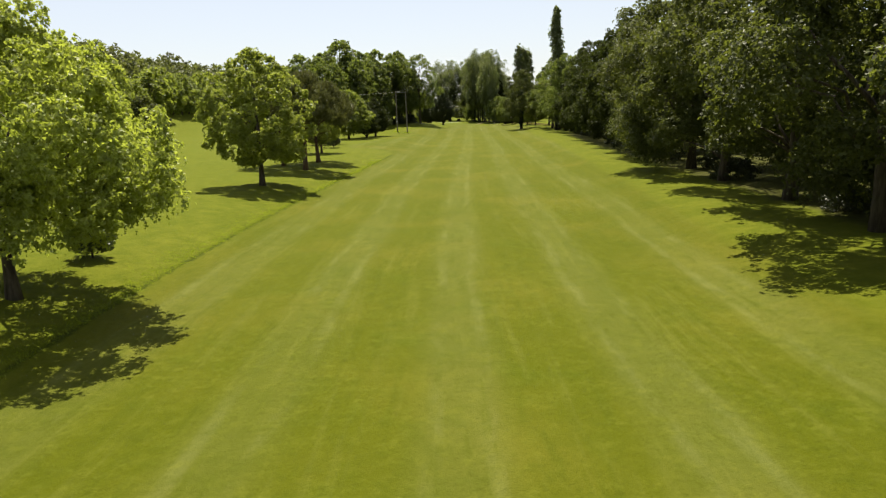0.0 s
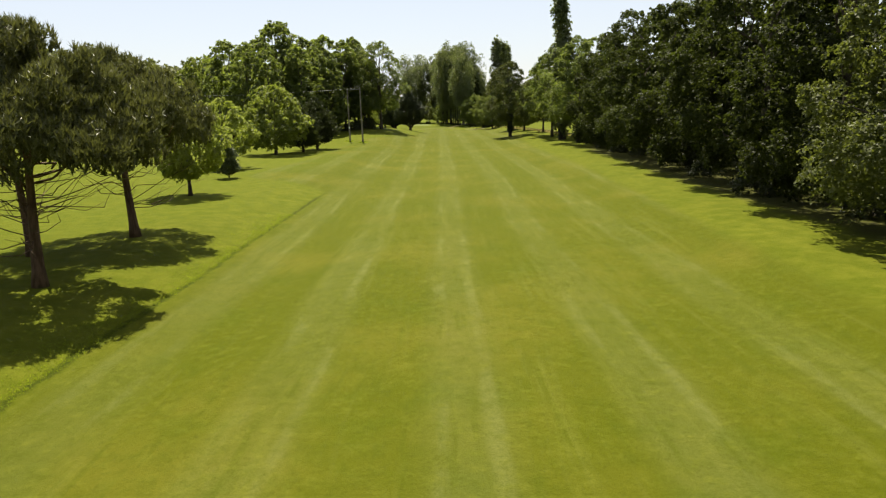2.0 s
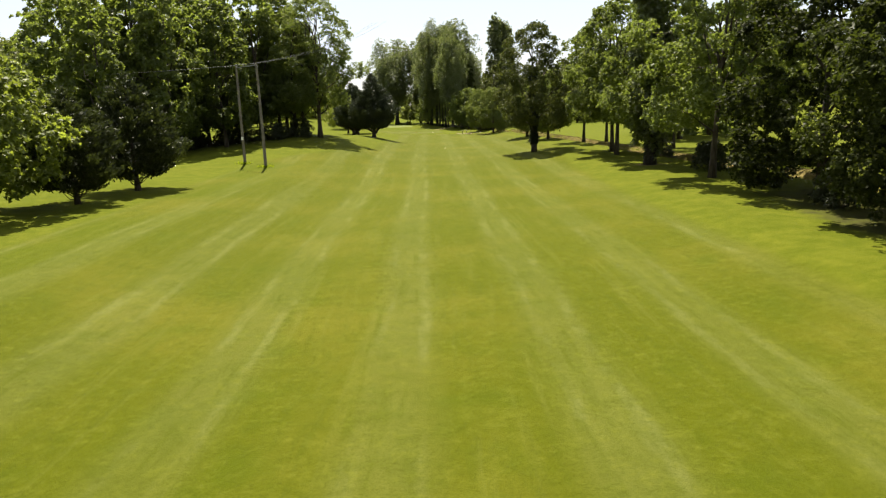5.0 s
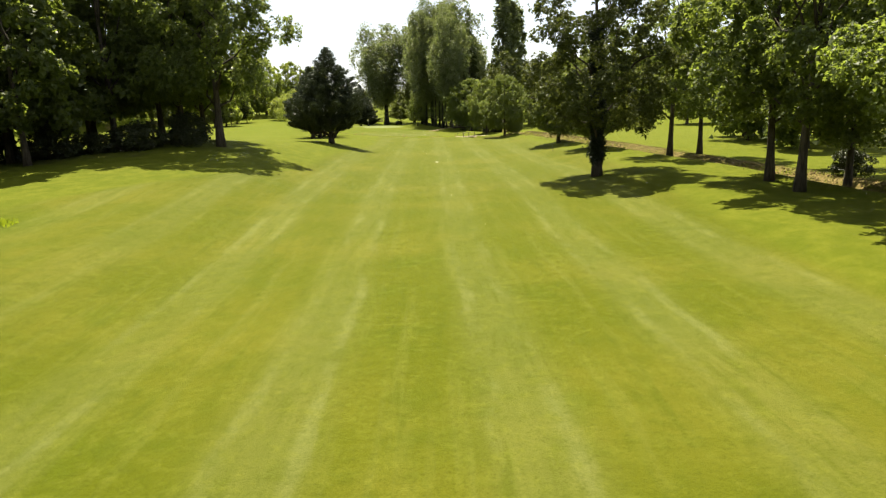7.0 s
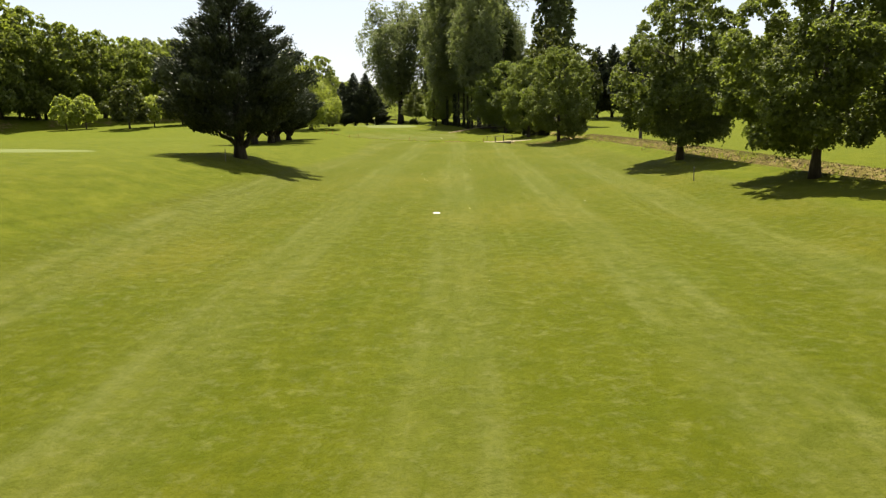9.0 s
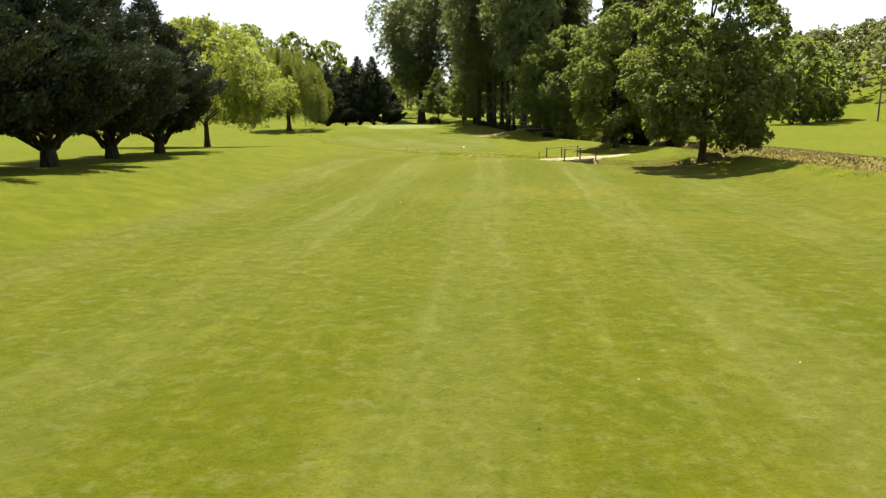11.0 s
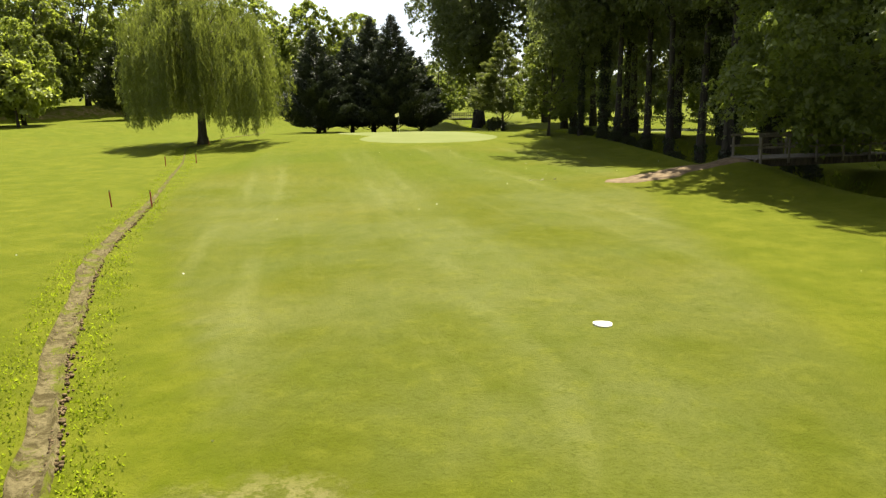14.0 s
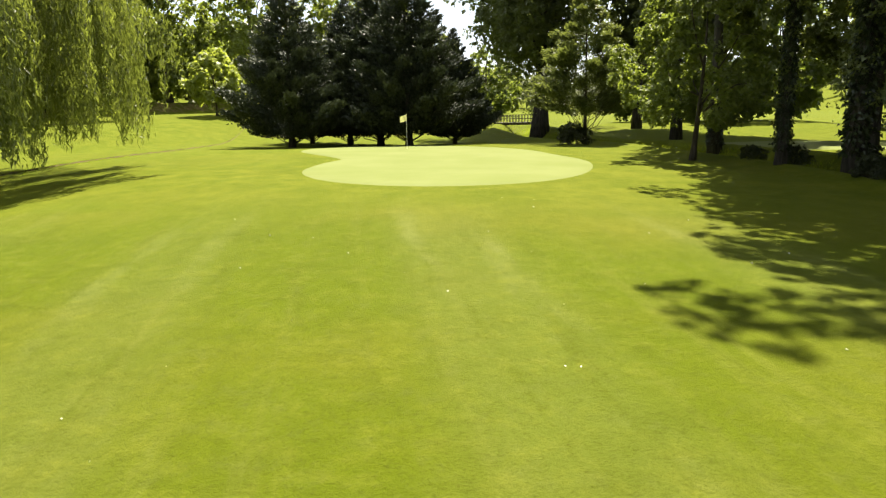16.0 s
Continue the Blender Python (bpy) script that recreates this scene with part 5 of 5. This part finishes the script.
def utility_poles():
    """Two poles side by side that share one crossarm, as an angle support."""
    root = thing("utility_pole", "tall weathered timber twin utility pole with a steel crossarm", "utility pole")
    ax, ay, bx, by = -12.3, 201.0, -9.2, 197.7
    z = ground_at(-10.7, 199.3)
    root.matrix_basis = pose(-10.75, 199.3, z)
    for px, py in ((ax, ay), (bx, by)):
        dx, dy = px + 10.75, py - 199.3
        part("pole", rod_bm([(dx, dy, -0.6), (dx, dy, 4), (dx * 0.97, dy * 0.97, 11.9)], [0.19, 0.165, 0.12], 12), WEATHERED_WOOD, root)
    ang = math.degrees(math.atan2(by - ay, bx - ax))
    arm = part("crossarm", box_bm(4.6, 0.10, 0.12, (0, 0, 11.55), 0.01, pose(0, 0, 0, 0, 0, ang)), GREY_STEEL, root, "galvanised steel crossarm")
    c, s = math.cos(radians(ang)), math.sin(radians(ang))
    for u in (-2.1, -0.6, 2.1):
        bm = rod_bm([(u * c, u * s, 11.6), (u * c, u * s, 11.68), (u * c, u * s, 11.74), (u * c, u * s, 11.80), (u * c, u * s, 11.9)], [0.03, 0.10, 0.05, 0.09, 0.03], 10)
        part("insulator", bm, CERAMIC, arm)
    part("sign_plate", box_bm(0.25, 0.02, 0.35, (ax + 10.75, ay - 199.3 - 0.2, 3.2), 0.004), WHITE_PAINT, root, "small pale warning plate")
    return root


def cable(a, b, sag, r=0.014):
    u = np.linspace(0, 1, 21)
    p = np.outer(1 - u, a) + np.outer(u, b)
    p[:, 2] -= sag * 4 * u * (1 - u)
    root = thing("overhead_cable", "thin overhead power cable strung from the pole", "cable", "overhead cables")
    part("wire", rod_bm(p, [r] * 21, 5), CABLE, root)
    return root


utility_poles()
zt = ground_at(-10.7, 199.3) + 11.75
for u in (-2.1, -0.6, 2.1):
    c, s = math.cos(radians(-46.1)), math.sin(radians(-46.1))
    cable((-10.75 + u * c, 199.3 + u * s, zt), (-75.0 + u * 0.6, 215.0 + u, zt + 1.5), 1.0)
    cable((-10.75 + u * c, 199.3 + u * s, zt), (4.0 + u * c, 262.0 + u * s, zt + 12.0), 1.2)


def lone_pole():
    root = thing("utility_pole", "dark timber utility pole with an arched steel crossarm beyond the stream", "utility pole")
    root.matrix_basis = pose(42.9, 295.4, ground_at(42.9, 295.4))
    part("pole", rod_bm([(0, 0, -0.5), (0, 0, 5), (0, 0, 10.3)], [0.22, 0.19, 0.15], 12), DARK_TIMBER, root)
    part("crossarm", rod_bm([(-1.9, 0, 9.7), (-1.2, 0, 10.3), (0, 0, 10.65), (1.2, 0, 10.4), (1.9, 0, 9.9)], [0.05] * 5, 6), GREY_STEEL, root, "arched steel crossarm")
    for u, zz in ((-1.9, 9.55), (0, 10.7), (1.9, 9.75)):
        part("insulator", rod_bm([(u, 0, zz - 0.1), (u, 0, zz), (u, 0, zz + 0.12), (u, 0, zz + 0.2)], [0.03, 0.08, 0.06, 0.02], 8), CERAMIC, root)
    return root


lone_pole()
far_pole = thing("utility_pole", "distant timber utility pole on the hillside", "utility pole")
far_pole.matrix_basis = pose(96.0, 385.0, ground_at(96.0, 385.0))
part("pole", rod_bm([(0, 0, -0.5), (0, 0, 4), (0, 0, 8.0)], [0.17, 0.15, 0.12], 8), WEATHERED_WOOD, far_pole)
part("crossarm", box_bm(2.0, 0.1, 0.1, (0, 0, 7.6), 0.01), GREY_STEEL, far_pole)


def stake(x, y, h=0.6, label="red-painted wooden marker stake beside the ditch", paint=RED_PAINT):
    root = thing("marker_stake", label, "stake", "marker stakes")
    root.matrix_basis = pose(x, y, ground_at(x, y), 2.0 * math.sin(x * 3), 2.0 * math.cos(y * 2), 20 * math.sin(x))
    part("post", box_bm(0.046, 0.046, h + 0.2, (0, 0, h / 2 - 0.1), 0.008), paint, root)
    part("tip", box_bm(0.048, 0.048, 0.08, (0, 0, h + 0.04), 0.02), WEATHERED_WOOD, root, "bare weathered stake top")
    return root


for x, y in ((12.6, 320.0), (13.5, 320.4), (0.5, 340.3), (2.2, 340.3), (-6.1, 355.6), (-5.0, 357.4), (23.6, 306.6), (-11.0, 371.0)):
    stake(x, y)
for x, y in ((31.1, 249.2), (1.9, 254.2)):
    stake(x, y, 0.75, "thin weathered wooden marker stake in the grass", WEATHERED_WOOD)


def flagstick():
    root = thing("golf_flag", "pale yellow flag on a thin white flagstick in the green", "flag")
    x, y = 2.0, 389.5
    root.matrix_basis = pose(x, y, ground_at(x, y) + 0.02)
    part("flagstick", rod_bm([(0, 0, -0.1), (0, 0, 1.1), (0.01, 0, 2.2)], [0.011, 0.011, 0.010], 8), WHITE_PAINT, root)
    bm = bmesh.new()
    grid = [[bm.verts.new((0.012 - 0.062 * i, 0.05 * math.sin(i * 1.1 + j * 0.3), 2.16 - 0.075 * j - 0.018 * i)) for j in range(6)] for i in range(8)]
    for i in range(7):
        for j in range(5):
            bm.faces.new((grid[i][j], grid[i + 1][j], grid[i + 1][j + 1], grid[i][j + 1]))
    bmesh.ops.solidify(bm, geom=bm.faces[:], thickness=0.004)
    part("flag", bm, FLAG_CLOTH, root, "pale yellow cloth flag")
    part("cup", rod_bm([(0, 0, 0.002), (0, 0, 0.012)], [0.06, 0.06], 12), WHITE_PAINT, root)
    return root


flagstick()


def plate(x, y, r, label):
    root = thing("distance_marker", label, "marker", "distance markers")
    root.matrix_basis = pose(x, y, ground_at(x, y) + 0.01, 3, 2, 0)
    rng = np.random.default_rng(int(x * 10))
    bm = rod_bm([(0, 0, -0.02), (0, 0, 0.015), (0, 0, 0.025)], [r, r, r * 0.8], 11)
    for v in bm.verts:
        v.co.x *= 1.25 + 0.12 * math.sin(3 * math.atan2(v.co.y, v.co.x) + x)
        v.co.z += rng.uniform(-0.006, 0.006)
    part("disc", bm, MARKER_STONE, root)
    return root


plate(18.0, 327.0, 0.125, "flat round white distance marker set in the turf")
plate(15.5, 241.3, 0.15, "flat round white distance marker set in the turf")


# ---- bushes, tall grass, litter ----
SHRUBS = "bushes along the stream and woods"
bush = shrub("bush", "dense leafy bush at the woodland edge", SHRUBS, 91, 2.2, 1.9, 9000, 0.11)
rows = []
rng = np.random.default_rng(92)
for k in range(12):
    y = 40 + k * 11.5 + rng.normal() * 1.5
    rows.append((float(line_x(y)) + 22.3 + rng.normal() * 0.8, y, rng.uniform(0, 360), rng.uniform(0.6, 1.25), rng.uniform(0.7, 1.3)))
for x, y, sc in ((-9.0, 229.0, 0.8), (-12.0, 227.0, 1.0), (-16.0, 225.5, 1.0), (-21.0, 226.0, 1.0), (-26.0, 225.0, 1.1), (-19.0, 224.0, 1.3), (-24.5, 221.0, 1.4), (-30.0, 215.0, 1.4), (-13.5, 226.0, 1.2), (-35.0, 209.0, 1.5), (-27.0, 228.0, 1.6), (-32.0, 224.0, 1.7), (-9.5, 232.0, 1.2), (44.0, 210.0, 0.8), (38.5, 196.0, 0.7), (45.5, 199.0, 0.9), (36.0, 179.0, 1.1),
                 (23.2, 371.0, 0.36), (24.6, 366.0, 0.4), (25.8, 361.0, 0.4), (21.8, 379.5, 0.36), (20.6, 381.6, 0.34), (22.6, 373.6, 0.36), (24.0, 368.8, 0.36), (26.2, 363.2, 0.5), (27.4, 355.0, 0.6), (26.8, 350.5, 0.5), (12.2, 399.2, 0.75), (35.0, 325.5, 0.9), (33.5, 329.5, 0.7), (38.5, 322.0, 0.8), (31.0, 342.0, 0.7), (28.0, 351.5, 0.6), (30.2, 352.0, 0.6), (33.0, 323.5, 0.7)):
    rows.append((x, y, rng.uniform(0, 360), sc, rng.uniform(0.8, 1.1)))
plant(bush, rows)


def tufts(name, label, seed, spots, material, tall, spread, per=9, width=0.06):
    """Standing grass in tufts over a stretch of ground."""
    rng = np.random.default_rng(seed)
    x, y = np.array(spots).T
    at = np.repeat(np.stack([x, y, height(x, y)], 1), per, 0)
    n = len(at)
    at[:, :2] += rng.normal(size=(n, 2)) * spread
    l = tall * rng.uniform(0.5, 1.3, n)
    aim = np.array([0, 0, 1.0]) + rng.normal(size=(n, 3)) * np.array([0.45, 0.45, 0.1])
    at = at + unit(aim) * (l * 0.42)[:, None]
    co, q = blades(rng, at, aim, l, width)
    me = bpy.data.meshes.new(name)
    fill(me, co, q)
    me.materials.append(material)
    return tagged(new(name, me), label, "grass", kind="stuff")


def along(rng, way, n, near, far, sides=(-1, 1)):
    p = np.array(way, float)
    k = rng.integers(0, len(p) - 1, n)
    u = rng.random(n)
    a = p[k] + (p[k + 1] - p[k]) * u[:, None]
    t = unit(p[k + 1] - p[k])
    s = rng.uniform(near, far, n) * rng.choice(sides, n)
    return a + np.stack([-t[:, 1], t[:, 0]], 1) * s[:, None]


rng = np.random.default_rng(93)
BANK = [p for p in STREAM if 180 < p[1] < 320]
tufts("bank_grass", "dry straw-coloured grass along the stream bank", 94, along(rng, BANK, 3600, 1.6, 4.2, (-1, -1, -1, 1)), DRY_GRASS, 0.13, 0.22, 9, 0.10)
tufts("stream_grass", "rank green grass lining the stream", 95, along(rng, STREAM[1:], 3200, 0.2, 2.4), ROUGH_GRASS, 0.32, 0.25)
tufts("ditch_grass", "dry mown stalks across the ditch", 96, along(rng, CROSS_DITCH[1:], 2000, 0.0, 1.8), DRY_GRASS, 0.05, 0.22, 7, 0.25)
tufts("ditch_green_grass", "rough green grass at the ditch edges", 97, along(rng, CROSS_DITCH, 2200, 0.8, 2.9), ROUGH_GRASS, 0.03, 0.28, 9, 0.3)
spots = [(cx + rng.normal() * 0.4, cy + rng.normal() * 0.35) for cx, cy in ((-12.3, 201.0), (-9.2, 197.7)) for k in range(60)]
tufts("pole_grass", "tall uncut grass round the pole bases", 103, spots, ROUGH_GRASS, 0.32, 0.12, 9, 0.07)
tufts("channel_grass", "rough grass edging the narrow ditch", 98, along(rng, NARROW_DITCH[:8], 1300, 0.25, 0.7), ROUGH_GRASS, 0.05, 0.14, 9, 0.3)
edge = [(float(line_x(y)) - 13.7 - 0.8 * float(wobble(line_x(y) - 13.7, y, 14.0)) - rng.gamma(1.2, 0.45), y) for y in rng.uniform(15, 100, 4600)]
tufts("rough_grass", "longer rough grass beside the mown fairway", 99, edge, ROUGH_GRASS, 0.06, 0.12, 7, 0.16)


def clods(name, label, seed, way, off, n, size, material, scatter=0.05):
    """Crumbled lumps of dug earth along one lip of a ditch."""
    rng = np.random.default_rng(seed)
    p = np.array(way, float)
    k = rng.integers(0, len(p) - 1, n)
    t = unit(p[k + 1] - p[k])
    a = p[k] + (p[k + 1] - p[k]) * rng.random((n, 1)) + np.stack([t[:, 1], -t[:, 0]], 1) * (off + rng.normal(size=(n, 1)) * scatter)
    base = unit(np.array([(x, y, z) for x in (-1, 1) for y in (-1, 1) for z in (-1, 1)], float))
    quad = np.array([(0, 1, 3, 2), (4, 6, 7, 5), (0, 4, 5, 1), (2, 3, 7, 6), (0, 2, 6, 4), (1, 5, 7, 3)])
    lumps = size * rng.uniform(0.5, 1.5, (n, 1, 1)) * base[None] * rng.uniform(0.6, 1.4, (n, 8, 3))
    lumps += np.stack([a[:, 0], a[:, 1], height(a[:, 0], a[:, 1]) + 0.02], 1)[:, None]
    me = bpy.data.meshes.new(name)
    fill(me, lumps.reshape(-1, 3), (quad[None] + 8 * np.arange(n)[:, None, None]).reshape(-1, 4))
    me.materials.append(material)
    return tagged(new(name, me), label, "earth", kind="stuff")


BANK_EARTH = sand("bank_earth", (0.090, 0.070, 0.030), (0.210, 0.165, 0.080))
CLOD_EARTH = sand("clod_earth", (0.050, 0.036, 0.016), (0.150, 0.108, 0.056))
clods("earth_clods", "dark crumbled earth along the lip of the narrow ditch", 105, NARROW_DITCH[1:5], 0.19, 460, 0.024, CLOD_EARTH)

clods("bank_earth", "brown crumbling earth along the far stream bank", 106, BANK, 2.4, 2600, 0.05, BANK_EARTH, 0.5)


def specks(name, label, seed, spots, material, size):
    """Fallen leaves, daisies and scraps lying in the turf."""
    rng = np.random.default_rng(seed)
    x, y = np.array(spots).T
    at = np.stack([x, y, height(x, y) + 0.02], 1)
    aim = rng.normal(size=(len(at), 3)) * np.array([1, 1, 0.25])
    co, q = blades(rng, at, aim, size * rng.uniform(0.5, 1.5, len(at)), 0.4)
    me = bpy.data.meshes.new(name)
    fill(me, co, q)
    me.materials.append(material)
    return tagged(new(name, me), label, "litter", kind="stuff")


rng = np.random.default_rng(100)
spots = [(x, y) for x, y in zip(rng.uniform(2, 24, 90), rng.uniform(195, 372, 90))] + [(x, y) for x, y in zip(rng.uniform(6, 20, 50), rng.uniform(338, 368, 50))]
specks("fallen_petals", "scattered pale leaves and feathers on the turf", 101, spots, WHITE_PAINT, 0.03)
spots = [(17.3 + rng.normal() * 0.35, 347.8 + rng.normal() * 0.3) for k in range(26)]
specks("twig_litter", "small heap of broken pale twigs on the turf", 102, spots, RAIL_WOOD, 0.07)
